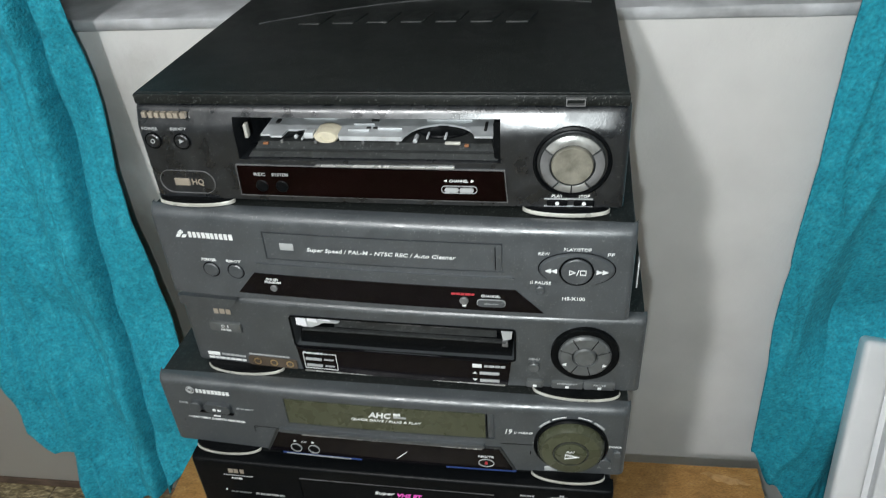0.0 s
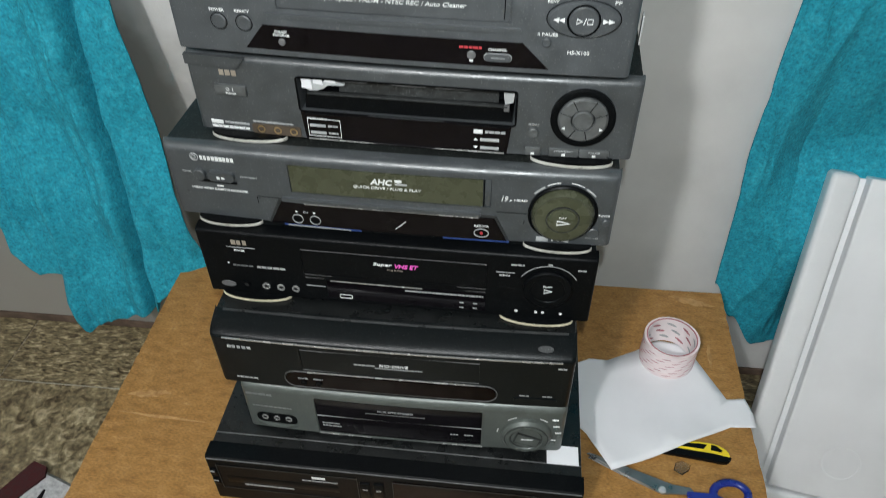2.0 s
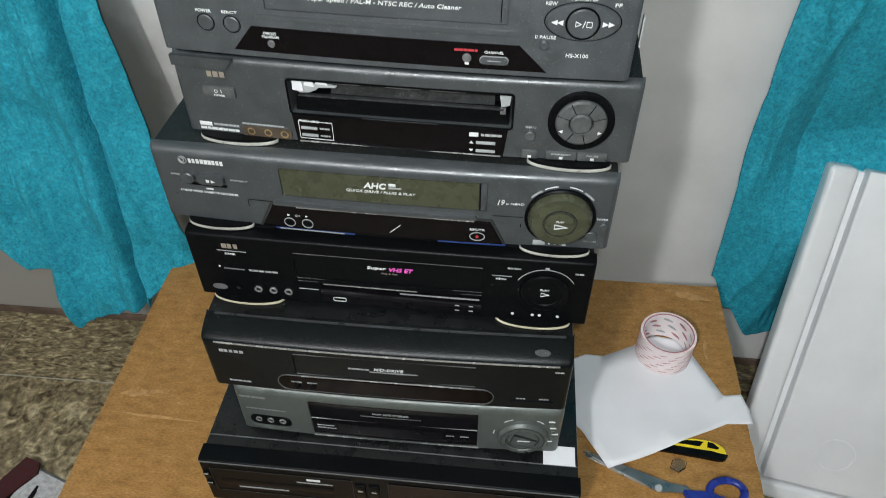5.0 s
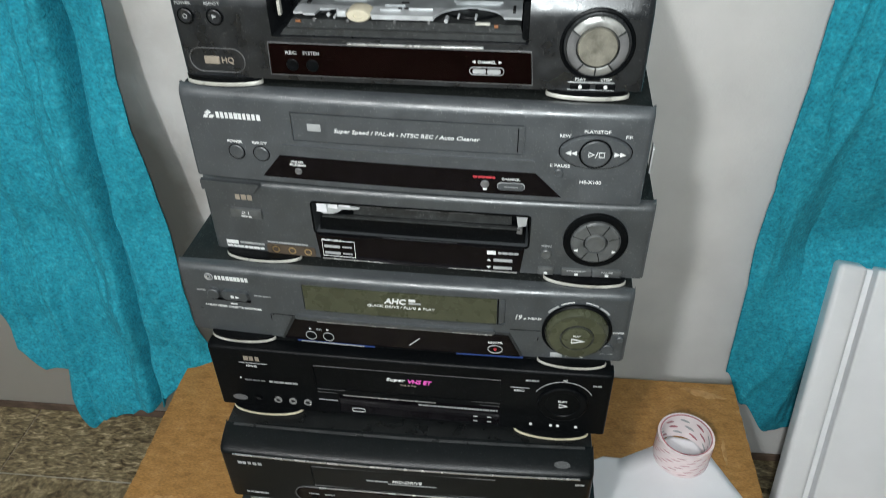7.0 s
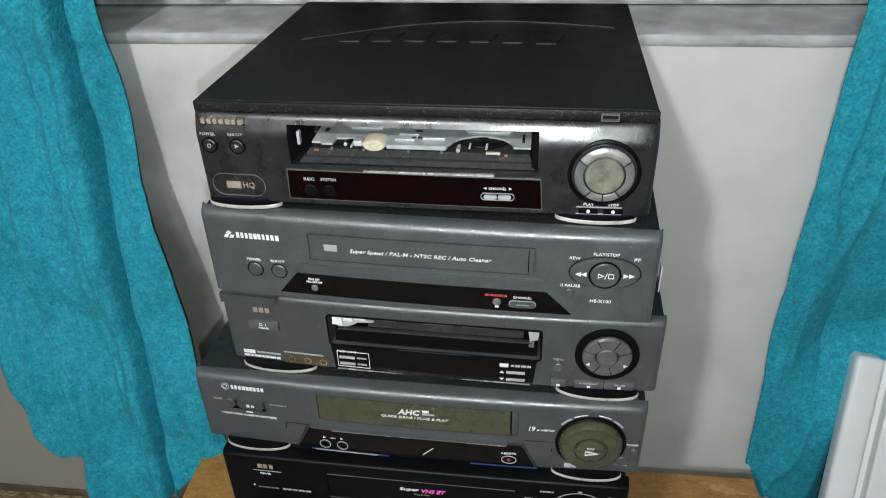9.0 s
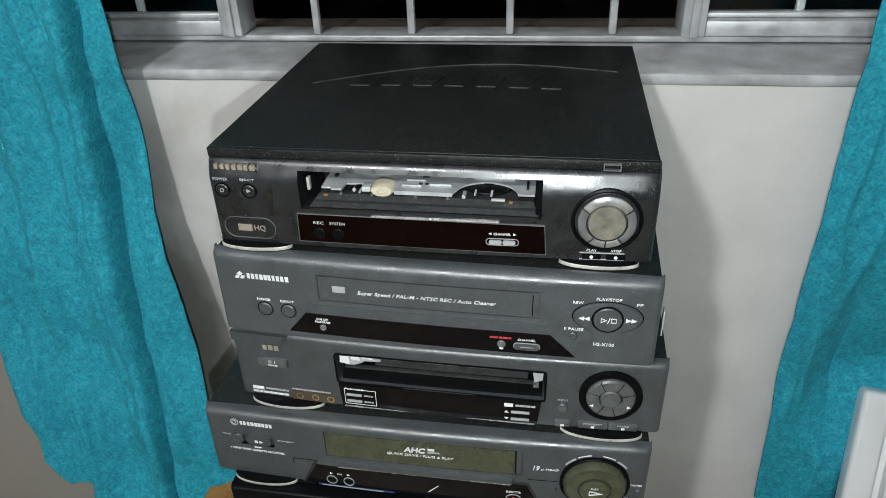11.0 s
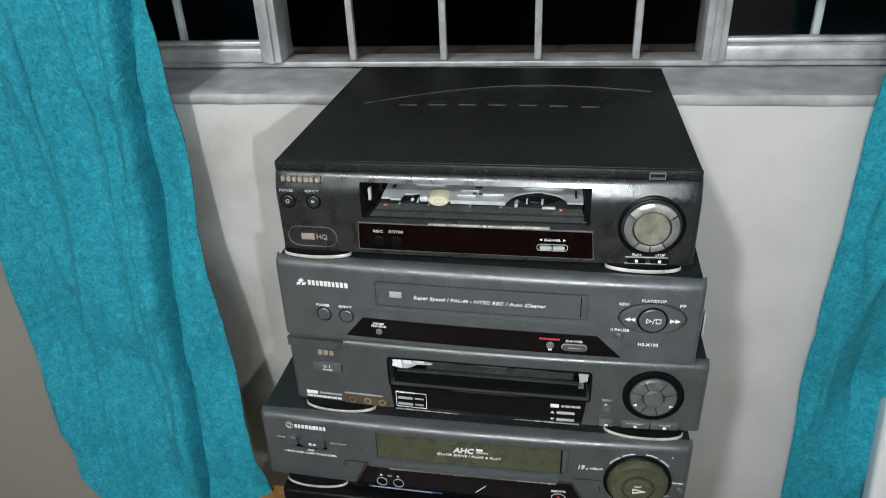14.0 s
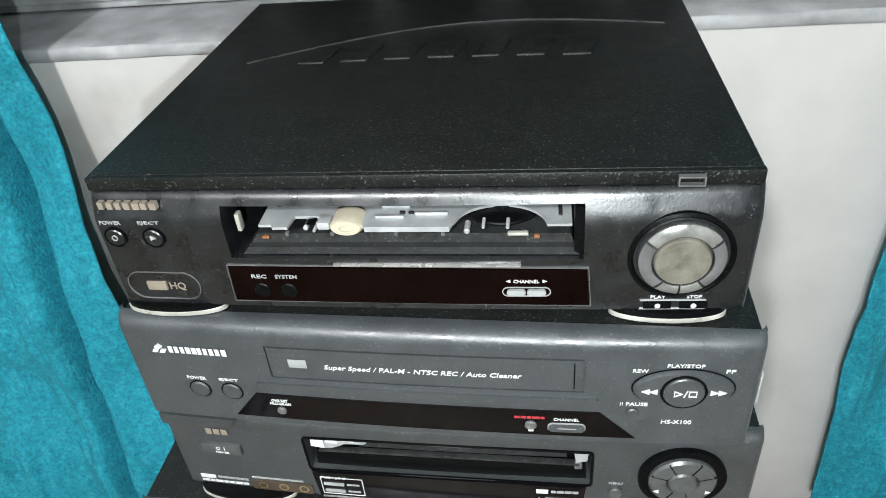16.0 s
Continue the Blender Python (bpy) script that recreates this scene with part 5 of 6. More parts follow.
part("display_window", slab(bmesh.new(), rounded(-115, 111, 5.5, 28, 11), -0.8, 2, 40), M_REDGLOSS, v, "long oval dark red display window", warp=wp)
part("window_rim", outline(rounded(-117, 113, 3.5, 30, 13), 0.7, 0.9), M_SEAM, v, warp=wp)
# long glint above the oval window, painted on in chrome colour
part("window_glint", bar(-90, 90, 29.2, 30.2, -1.1, 0.5, 0.3), M_CHROME_GLINT, v, "thin painted glint on the edge", warp=wp)
for x, t in ((-96, "POWER"), (-79, "EJECT")):
    part("button", button(x, 12.5, 3.4, 2.2), M_BLACK, v, warp=wp)
    part("lettering", letters(t, x, 19.5, 11, 2.0, -1.2), M_DIM, v, "small print", warp=wp)
for z0, x0, x1 in ((4, 130, 176),):
    part("button", slab(bmesh.new(), rounded(x0, x1, z0, z0 + 9.5, 4), -0.8, 1, 12), M_SHARP, v, "long flat play and stop key", warp=wp)
part("lettering", strokes(136, 146, 17, 1.8, 94, 0.2), M_DIM, v, "small print", warp=wp)
part("lettering", strokes(160, 170, 17, 1.8, 95, 0.2), M_DIM, v, "small print", warp=wp)
part("lettering", strokes(172, 181, 64, 2.6, 96, 0.4), M_DIM, v, "small print", warp=wp)
# plain oval added in place of the embossed mark on the shoulder
sticker = part("shoulder_mark", lathe(bmesh.new(), 0, 0, [(4.5, 0.3), (4.5, -0.1), (0, -0.1)], 16, 1.8, 0.8), M_SHELF, v, "plain dark oval for the pressed mark on the shoulder")
sticker.matrix_basis = Matrix.Translation((0.158, 0.012, 0.0835)) @ Matrix.Rotation(radians(-62), 4, "X")

# --- seventh: titanium grey with a wide dark flap ---
v = recorder("titanium grey video recorder with a wide dark flap and faceted dial", -36, 0.447, 0.440, 0.0)
W = 364
wp = bow(W, 5)
part("front_panel", face_plate(W, z_rows(0, 77, 9), top_round(77, 9, 1.0), [(-98, 91, 1.5, 65, 1.6)], 18, 7, wp), M_TIT, v, "titanium grey moulded front")
cover_and_feet(v, W, 77, 300, 76.5, (-140, 140), M_BLACK, 22, 6, lip=17, foot_y=40, lid=M_LID)
part("tape_flap", slab(bmesh.new(), [(-97, 35), (90, 35), (90, 64.3), (-97, 64.3)], 0.7, 4), M_GLOSS, v, "dark glossy tape flap", warp=wp)
part("display_window", slab(bmesh.new(), [(-97, 2.2), (90, 2.2), (90, 33), (-97, 33)], 0.9, 4), M_GLOSS, v, "black glossy display window", warp=wp)
part("flap_line", bar(-97, 90, 33.2, 34.4, 0.4, 3, 0.3), M_DIM, v, "fine pale line", warp=wp)
part("lower_trim", bar(-97, 92, -0.4, 1.4, -1.2, 2, 0.6), M_CHROME_GLINT, v, "bright lower edge", warp=wp)
part("lettering", letters("HI-FI MTS STEREO", -6, 52.5, 40, 3.0, 0.3), M_DIM, v, "small grey print on the flap", warp=wp)
part("lettering", strokes(-40, 28, 47.3, 1.4, 98, 0.3), M_DIM, v, "small print", warp=wp)
part("lettering", strokes(-92, -72, 21, 1.8, 99, 0.5), M_DIM, v, "small print", warp=wp)
part("lettering", strokes(-92, -70, 16, 1.8, 100, 0.5), M_DIM, v, "small print", warp=wp)
for x in (60, 76):
    part("button", button(x, 13, 3.6, 1.4), M_BLACK, v, warp=wp)
    part("lettering", strokes(x - 5, x + 5, 20, 1.6, int(x), 0.5), M_DIM, v, "small print", warp=wp)
part("brand_mark", strokes(-176, -146, 62, 3.6, 101, 0.3, 0.2), M_DIM, v, "faint brand mark as plain bars", warp=wp)
part("lettering", strokes(-172, -126, 40, 2.4, 102, 0.3), M_DIM, v, "small print", warp=wp)
part("socket_tray", slab(bmesh.new(), rounded(-170, -122, 10, 28, 8), -0.2, 2, 14), M_BLACK, v, "dark socket tray", warp=wp)
for x in (-160, -146, -132):
    socket(v, x, 20, 4.0, M_CHROME_GLINT, wp)
part("socket_lip", lathe(bmesh.new(), -146, 14, [(25, 1), (25, -2.2), (22, -2.6), (22, 1)], 24, 1, 0.35, (200, 340)), M_TIT, v, "curved moulded lip", warp=wp)
dial = part("dial", lathe(bmesh.new(), 140, 30, [(28, 2), (28, -3), (25, -6.5), (19, -7), (18, -5.5), (0, -5.2)], 48), M_TIT, v, "large grey shuttle dial", warp=wp)
part("dial_button", slab(bmesh.new(), [(126, 25), (152, 16), (156, 30), (130, 41)], -7.4, -4.5, 10), M_TIT, dial, "slanted play key", warp=wp)
part("dial_groove", ring(140, 30, 24.2, 0.9, 6.9), M_SHELF, dial, "dark groove round the dial", warp=wp)
for a0, a1 in ((20, 70), (80, 100), (110, 160), (200, 250), (260, 280), (290, 340)):
    part("dial_segment", ring(140, 30, 23.0, 3.6, 7.9, arc=(a0, a1)), M_TIT, dial, "raised key round the dial", warp=wp)
part("dial_groove", ring(140, 30, 17.8, 0.8, 6.2), M_SHELF, dial, "dark groove round the dial", warp=wp)
part("key_edge", outline([(126, 25), (152, 16), (156, 30), (130, 41)], 0.7, 7.6), M_SHELF, dial, "dark edge of the play key", warp=wp)
part("play_mark", bar(134, 148, 30, 31, -7.9, -7, 0.2), M_WHITE, dial, warp=wp)
# painted glint along the top of the grey dial
part("dial_glint", bar(133, 147, 50.5, 52, -6.6, -4, 0.5), M_CHROME_GLINT, dial, "glint painted on the dial edge", warp=wp)
for a0, a1 in ((48, 66), (112, 132), (165, 178)):
    part("dial_scale", ring(140, 30, 33, 1.4, -0.2, arc=(a0, a1)), M_WHITE, v, "small curved print", warp=wp)
for x, z in ((170, 58), (172, 46), (175, 34), (170, 20)):
    part("button_mark", bar(x - 3.5, x + 3.5, z - 1, z + 1, 0.0, 1.5, 0.2), M_WHITE, v, "small print", warp=wp)
    part("button", button(x + 1, z - 5, 2.6, 1.6), M_TIT, v, "tiny round button", warp=wp)

# --- eighth: full-width black recorder at the bottom ---
v = recorder("wide flat black video recorder standing on the table under the stack", -45, 0.403, 0.349, -0.5)
W = 432
part("front_panel", face_plate(W, z_rows(0, 84, 2.5), top_round(84, 2.5, 2.0), [(-205, -38, 22, 72, 1.2), (2, 168, 22, 72, 1.2)], 24, 2.5), M_BLACK, v, "black moulded front")
cover_and_feet(v, W, 84, 360, 83.5, (-170, 170), M_BLACK, 24, 4, lip=22, foot_y=40, lid=M_LID)
# thin highlight on the top edge, painted as a grey strip
part("front_highlight", bar(-214, 214, 81.9, 82.6, 0.9, 2.6, 0.3), M_SEAM, v, "thin highlight painted on the top edge")
part("lid_seam", bar(-213, 213, 83.4, 84.3, 36, 37.2, 0.2), M_SEAM, v, "thin pale seam across the lid")
part("tape_flap", slab(bmesh.new(), [(-204, 23), (-39, 23), (-39, 71), (-204, 71)], 1.2, 4), M_BLACK, v, "closed black tape flap")
part("display_window", slab(bmesh.new(), [(3, 23), (167, 23), (167, 71), (3, 71)], 1.0, 4), M_REDGLOSS, v, "dark red display window")
part("window_rim", outline([(2.2, 22.2), (167.8, 22.2), (167.8, 71.8), (2.2, 71.8)], 0.8, -0.6), M_SHELF, v, "thin worn rim")
part("flap_rim", outline([(-204.8, 22.2), (-38.2, 22.2), (-38.2, 71.8), (-204.8, 71.8)], 0.8, -0.6), M_SHELF, v, "thin worn rim")
part("tape_opening", bar(-196, -62, 36, 50, 0.8, 2, 0.5), M_BLACK, v, "darker band across the flap")
part("badge_mark", bar(-92, -76, 61, 65, 0.6, 2, 0.3), M_WHITE, v, "white block mark")
part("lettering", strokes(-104, -62, 57, 1.6, 111, 0.8), M_DIM, v, "small print")
part("lettering", strokes(-176, -116, 34, 2.2, 112, 0.8), M_DIM, v, "small print")
for z in (56, 36):
    part("button", bar(-214, -206, z - 6, z + 6, -1.0, 3, 1.0), M_BLACK, v, "upright black key")
    part("lettering", strokes(-213, -207, z + 3, 2.0, int(z), -1.3), M_DIM, v, "small print")
for x in (-30, -14):
    part("button", bar(x - 6, x + 6, 28, 64, -0.6, 3, 1.0), M_BLACK, v, "upright black key")
    part("button_mark", bar(x - 3, x + 3, 50, 52, -0.9, 0, 0.2), M_DIM, v)
for z in (62, 48, 34):
    part("button", bar(173, 192, z - 4.5, z + 4.5, -0.8, 3, 0.8), M_BLACK, v, "flat black key")
    part("button", bar(194, 211, z - 4.5, z + 4.5, -0.8, 3, 0.8), M_BLACK, v, "flat black key")
    part("button_mark", bar(175, 209, z + 4.8, z + 5.4, -0.2, 2, 0.1), M_SEAM, v)
part("groove", bar(-213, 213, 18.4, 19.2, 0.6, 2, 0.1), M_SEAM, v, "thin pale groove")
part("brand_mark", strokes(158, 206, 9, 3.2, 115, 0.4, 0.15), M_DIM, v, "faint brand mark as plain bars")
part("lettering", strokes(40, 140, 10.5, 2.0, 116, 0.6), M_DIM, v, "small print")

# ---- loose things on the table ----
card = bmesh.new()
box(card, 0.130, 0.166, 0.438, 0.462, 0.4335, 0.4342, 0.0, unit=1.0)
tagged(part("paper_card", card, M_PAPER, smooth=0), "small white card tucked under the titanium recorder", "paper")


def sheet(name, pts, z, label, cat, mat, lift, seed, thick=0.0006, raised=0.0):
    bm = bmesh.new()
    bm.faces.new([bm.verts.new((x, y, 0)) for x, y in pts])
    bmesh.ops.triangulate(bm, faces=bm.faces[:])
    bmesh.ops.subdivide_edges(bm, edges=bm.edges[:], cuts=5, use_grid_fill=True)
    for v in bm.verts:
        v.co.z = z + thick + raised * (math.exp(-((v.co.x - 0.222) ** 2 + (v.co.y - 0.490) ** 2) / 0.0012) + 1.35 * math.exp(-((v.co.x - 0.312) ** 2 / 0.0035 + (v.co.y - 0.531) ** 2 / 0.0009))) + lift * (0.5 + 0.5 * noise.noise(Vector((v.co.x * 9, v.co.y * 9, seed))))
    ob = part(name, bm, mat)
    sol = ob.modifiers.new("thickness", "SOLIDIFY")
    sol.thickness, sol.offset = thick, -1
    return tagged(ob, label, cat)


sheet("paper_sheet", [(0.176, 0.655), (0.200, 0.668), (0.225, 0.667), (0.269, 0.690), (0.300, 0.712), (0.340, 0.706), (0.383, 0.614), (0.408, 0.618),
      (0.414, 0.594), (0.414, 0.572), (0.380, 0.569), (0.300, 0.524), (0.218, 0.486), (0.190, 0.540), (0.176, 0.556)], TABLE,
      "torn sheet of white paper lying beside the stack", "paper", M_PAPER, 0.0010, 3, raised=0.0075)

roll = thing("tape_roll", (0.309, 0.679, TABLE + 0.0018), "roll of clear tape with pink printing, standing on the paper", "tape roll")
part("tape", upright_lathe([(0.0350, 0), (0.0380, 0), (0.0383, 0.004), (0.0383, 0.042), (0.0380, 0.046), (0.0350, 0.046), (0.0350, 0)], 56), M_TAPE, roll, "clear tape wound in layers")
part("core", upright_lathe([(0.0328, 0.001), (0.0348, 0.001), (0.0348, 0.0455), (0.0328, 0.0455), (0.0328, 0.001)], 56), M_CORE, roll, "pale pink core")
part("core_edge", upright_lathe([(0.0334, 0.0455), (0.0348, 0.0455), (0.0350, 0.0464), (0.0334, 0.0464), (0.0334, 0.0455)], 56), M_TAPERED, roll, "thin red-brown core edge")


def curved_mark(r, a, z, wide, high, lean, out):
    """A small flat mark lying on a cylinder."""
    b = bmesh.new()
    cols_ = []
    for i in range(9):
        u_ = i / 4 - 1
        hh = high * math.sqrt(max(0.08, 1 - u_ * u_)) / 2
        ang_ = a + u_ * wide / 2 / r
        zc = z + lean * u_
        cols_.append([b.verts.new((rr_ * math.cos(ang_), rr_ * math.sin(ang_), zz)) for rr_, zz in ((r, zc - hh), (r, zc + hh), (r + out, zc + hh), (r + out, zc - hh))])
    for p, q in zip(cols_, cols_[1:]):
        for j in range(4):
            b.faces.new((p[j], q[j], q[(j + 1) % 4], p[(j + 1) % 4]))
    return b


for row in range(3):
    for k in range(9):
        a = 2 * math.pi * (k + 0.5 * (row % 2)) / 9 + 0.1 * row
        part("printed_mark", curved_mark(0.0328, a, 0.036 - 0.0125 * row, 0.014, 0.0042, 0.002, -0.0003), M_TAPERED if (k + row) % 2 else M_DIM, roll, "printed oval mark inside the core")
for row in range(6):
    for k in range(11):
        a = 2 * math.pi * (k + 0.35 * row) / 11
        part("printed_dash", curved_mark(0.0383, a, 0.006 + 0.0066 * row, 0.012, 0.0011, 0.0010, 0.0002), M_TAPERED, roll, "faint printed dash")

knife = thing("utility_knife", (0.367, 0.527, TABLE), "yellow and black snap-off utility knife half under the paper", "knife", rz=-5)
kb = bmesh.new()
slab_pts = [(-84, -9), (-30, -9), (-12, -12), (-3, -12), (2, -8), (3, -2), (-3, 5), (-12, 9), (-22, 10), (-34, 9), (-84, 4)]
u = [kb.verts.new(Vector((x, y, 16)) * MM) for x, y in slab_pts]
d = [kb.verts.new(Vector((x, y, 3)) * MM) for x, y in slab_pts]
kb.faces.new(u)
kb.faces.new(d[::-1])
for i in range(len(u)):
    kb.faces.new((u[i], d[i], d[(i + 1) % len(u)], u[(i + 1) % len(u)]))
bmesh.ops.bevel(kb, geom=kb.edges[:], offset=0.0018, segments=2, affect="EDGES")
for v2 in kb.verts:
    v2.co.z = max(0.0, v2.co.z - 0.003) * 0.52
part("body", kb, M_YELLOW, knife, "yellow handle")
sc = thing("scissors", (0.278, 0.466, TABLE), "closed scissors with blue plastic handles and steel blades", "scissors")


def tube_loop(cx, cy, rx, ry, turn, r, z, n=40, m=10):
    b = bmesh.new()
    rr = []
    for i in range(n):
        a = 2 * math.pi * i / n
        p = Vector((cx + rx * math.cos(a) * math.cos(turn) - ry * math.sin(a) * math.sin(turn), cy + rx * math.cos(a) * math.sin(turn) + ry * math.sin(a) * math.cos(turn), z))
        o = Vector((p.x - cx, p.y - cy, 0)).normalized()
        rr.append([b.verts.new(p + o * (r * math.cos(2 * math.pi * k / m)) + Vector((0, 0, 0.8 * r * math.sin(2 * math.pi * k / m)))) for k in range(m)])
    for p, q in zip(rr, rr[1:] + rr[:1]):
        for k in range(m):
            b.faces.new((p[k], q[k], q[(k + 1) % m], p[(k + 1) % m]))
    return b


def flat_poly(pts, z0, z1, bevel=0.0):
    b = bmesh.new()
    u_ = [b.verts.new((x, y, z1)) for x, y in pts]
    d_ = [b.verts.new((x, y, z0)) for x, y in pts]
    b.faces.new(u_)
    b.faces.new(d_[::-1])
    for i in range(len(pts)):
        b.faces.new((u_[i], d_[i], d_[(i + 1) % len(pts)], u_[(i + 1) % len(pts)]))
    if bevel:
        bmesh.ops.bevel(b, geom=b.edges[:], offset=bevel, segments=2, affect="EDGES")
    return b


part("grip", flat_poly([(-0.072, -0.0015), (-0.030, -0.001), (-0.0245, 0.0065), (-0.034, 0.0065), (-0.072, 0.002)], 0.0064, 0.0072, 0.0003), M_BLACK, knife, "black slider panel")
part("grip", flat_poly([(-0.021, -0.001), (-0.008, -0.002), (-0.006, 0.001), (-0.013, 0.0065), (-0.0195, 0.0075)], 0.0064, 0.0072, 0.0003), M_BLACK, knife, "black inset")
part("rubber_edge", flat_poly([(-0.085, -0.0145), (-0.030, -0.0145), (-0.010, -0.0165), (0.000, -0.0150), (0.0045, -0.009), (0.004, -0.006), (-0.004, -0.0085), (-0.016, -0.0045), (-0.085, -0.004)], 0.0002, 0.0073, 0.0012), M_BLACK, knife, "black rubber underside")
part("blade", flat_poly([(-0.090, 0.042), (-0.086, 0.044), (0.012, 0.009), (0.035, 0.004), (0.034, -0.003), (0.0, -0.0045), (-0.05, 0.0205)], 0.0042, 0.0064, 0.0005), M_BLADE, sc, "worn steel blade")
part("blade", flat_poly([(-0.088, 0.038), (-0.084, 0.042), (0.010, 0.010), (0.036, 0.008), (0.040, 0.001), (0.0, -0.0040), (-0.04, 0.0145)], 0.0016, 0.0038, 0.0005), M_BLADE, sc, "worn steel blade")
part("pivot_screw", upright_lathe([(0, 0.0090), (0.0035, 0.0088), (0.0048, 0.0072), (0.0048, 0.0060)], 20), M_STEEL, sc, "round steel pivot screw")
part("handle", tube_loop(0.082, 0.002, 0.021, 0.0155, radians(10), 0.0050, 0.0068), M_BLUEH, sc, "blue plastic finger loop")
part("handle", tube_loop(0.076, -0.031, 0.038, 0.0150, radians(-4), 0.0052, 0.0064), M_BLUEH, sc, "long blue plastic finger loop")
part("handle_neck", flat_poly([(0.028, 0.000), (0.060, 0.000), (0.088, -0.010), (0.102, -0.015), (0.084, -0.0175), (0.060, -0.013), (0.042, -0.020), (0.032, -0.010)], 0.0015, 0.0100, 0.0020), M_BLUEH, sc, "blue plastic shank")

sheet("tape_scrap", [(0.296, 0.496), (0.306, 0.490), (0.315, 0.497), (0.318, 0.505), (0.309, 0.511), (0.300, 0.507)], TABLE, "crumpled scrap of clear tape on the table", "tape scrap", M_CLEAR, 0.006, 17)

# ---- lid leaning at the table's side ----
lid = thing("cooler_lid", (0, 0, 0), "white moulded plastic lid leaning against the curtain beside the table", "lid")
e1 = Vector((0.231, -0.036, 0)).normalized()
e2 = Vector((0.553 - 0.466, 0.90 - 0.664, 0.525 - 0.012)).normalized()
e3 = e1.cross(e2).normalized()  # out of the lid's face, towards the room
if e3.y > 0:
    e3 = -e3
lid.matrix_basis = Matrix((
    (e1.x, -e3.x, e2.x, 0.481), (e1.y, -e3.y, e2.y, 0.664), (e1.z, -e3.z, e2.z, 0.012), (0, 0, 0, 1)))
LW, LH = 640, 575
part("panel", box(bmesh.new(), 54, LW - 54, 3, 34, 38, LH - 1, 3, 3), M_FOAM, lid, "flat white panel")
part("backing", box(bmesh.new(), 6, LW - 6, 24, 34, 6, LH - 6, 2, 2), M_FOAM, lid, "recessed channel round the panel")
part("rim", box(bmesh.new(), 0, 40, 0, 38, 0, LH, 8, 5), M_FOAM, lid, "rounded white rim")
part("rim", box(bmesh.new(), LW - 40, LW, 0, 38, 0, LH, 8, 5), M_FOAM, lid, "rounded white rim")
part("rim", box(bmesh.new(), 40.2, LW - 40.2, 1, 38, 0, 32, 8, 5), M_FOAM, lid, "rounded white rim")
part("moulded_ring", lathe(bmesh.new(), 150, 108, [(31, 5), (31, 2.4), (29, 2.0), (27, 2.4), (27, 5)], 40), M_FOAM, lid, "faint moulded ring")

# ---- curtains ----


def curtain(name, label, x_in, x_out, y_at, hem, folds, seed, depth, z_top=2.25, nx_=230, nz=170, push=None):
    """A hanging cloth: x_in and x_out give its two sides at a height, hem its lower edge across the cloth."""
    bm_ = bmesh.new()
    rows_ = []
    for i in range(nx_ + 1):
        s = i / nx_
        z_low = hem(s)
        col = []
        for j in range(nz + 1):
            t = j / nz
            z = z_low + (z_top - z_low) * t ** 1.35
            x = x_in(z) + (x_out(z) - x_in(z)) * s
            ph = folds * 2 * math.pi * (s ** 1.15 + 0.06 * math.sin(2.1 * z + seed) + 0.03 * math.sin(7 * s + 4 * z)) + seed
            amp = depth * (0.75 + 0.5 * math.sin(5 * s + seed * 2))
            y = y_at(z, s) + amp * (math.sin(ph + 0.8 * math.sin(ph)) + 0.22 * math.sin(1.7 * ph + 2.2 * z))
            y += 0.012 * noise.noise(Vector((x * 7, z * 4, seed))) + 0.0040 * noise.noise(Vector((x * 26, z * 15, seed + 5)))
            crease = 1 - abs(noise.noise(Vector((x * 22 + 1.4 * z, z * 4.5, seed + 9))))
            y -= 0.0080 * crease ** 5 + 0.0016 * noise.noise(Vector((x * 60, z * 42, seed + 3)))
            x += 0.008 * math.cos(ph) * (s * (1 - s) * 4)
            if push:
                y = push(x, y, z)
            y = min(y, 0.946)
            col.append(bm_.verts.new((x, y, z)))
        rows_.append(col)
    for a, b in zip(rows_, rows_[1:]):
        for j in range(nz):
            bm_.faces.new((a[j], b[j], b[j + 1], a[j + 1]))
    c = part(name, bm_, M_CURT, smooth=80)
    sol_ = c.modifiers.new("thickness", "SOLIDIFY")
    sol_.thickness, sol_.offset = 0.0025, 0
    return tagged(c, label, "curtain", "curtains at the window")


def lerp_table(rows_, soft=True):
    def f(q):
        for (a, va), (b, vb) in zip(rows_, rows_[1:]):
            if q <= b:
                k = max(0.0, (q - a) / (b - a))
                if soft:
                    k = k * k * (3 - 2 * k)
                return va + (vb - va) * k
        return rows_[-1][1]
    return f


left_in = lerp_table([(0.30, -0.395), (0.36, -0.421), (0.40, -0.428), (0.55, -0.453), (0.65, -0.464), (0.80, -0.485), (1.0, -0.491), (2.3, -0.51)], False)
left_out = lerp_table([(0.20, -0.780), (0.34, -0.786), (0.61, -0.835), (1.2, -0.86), (2.3, -0.87)], False)
left_hem = lerp_table([(0.0, 0.347), (0.29, 0.297), (0.305, 0.269), (0.655, 0.213), (0.675, 0.217), (0.72, 0.288), (0.88, 0.284), (1.0, 0.335)], False)
crease_x = lerp_table([(0.2, -0.516), (0.44, -0.518), (0.59, -0.537), (0.78, -0.543), (0.97, -0.541), (1.15, -0.522), (2.3, -0.53)], False)
overlap_x = lerp_table([(0.2, -0.664), (0.43, -0.662), (0.55, -0.681), (1.04, -0.690), (2.3, -0.70)], False)


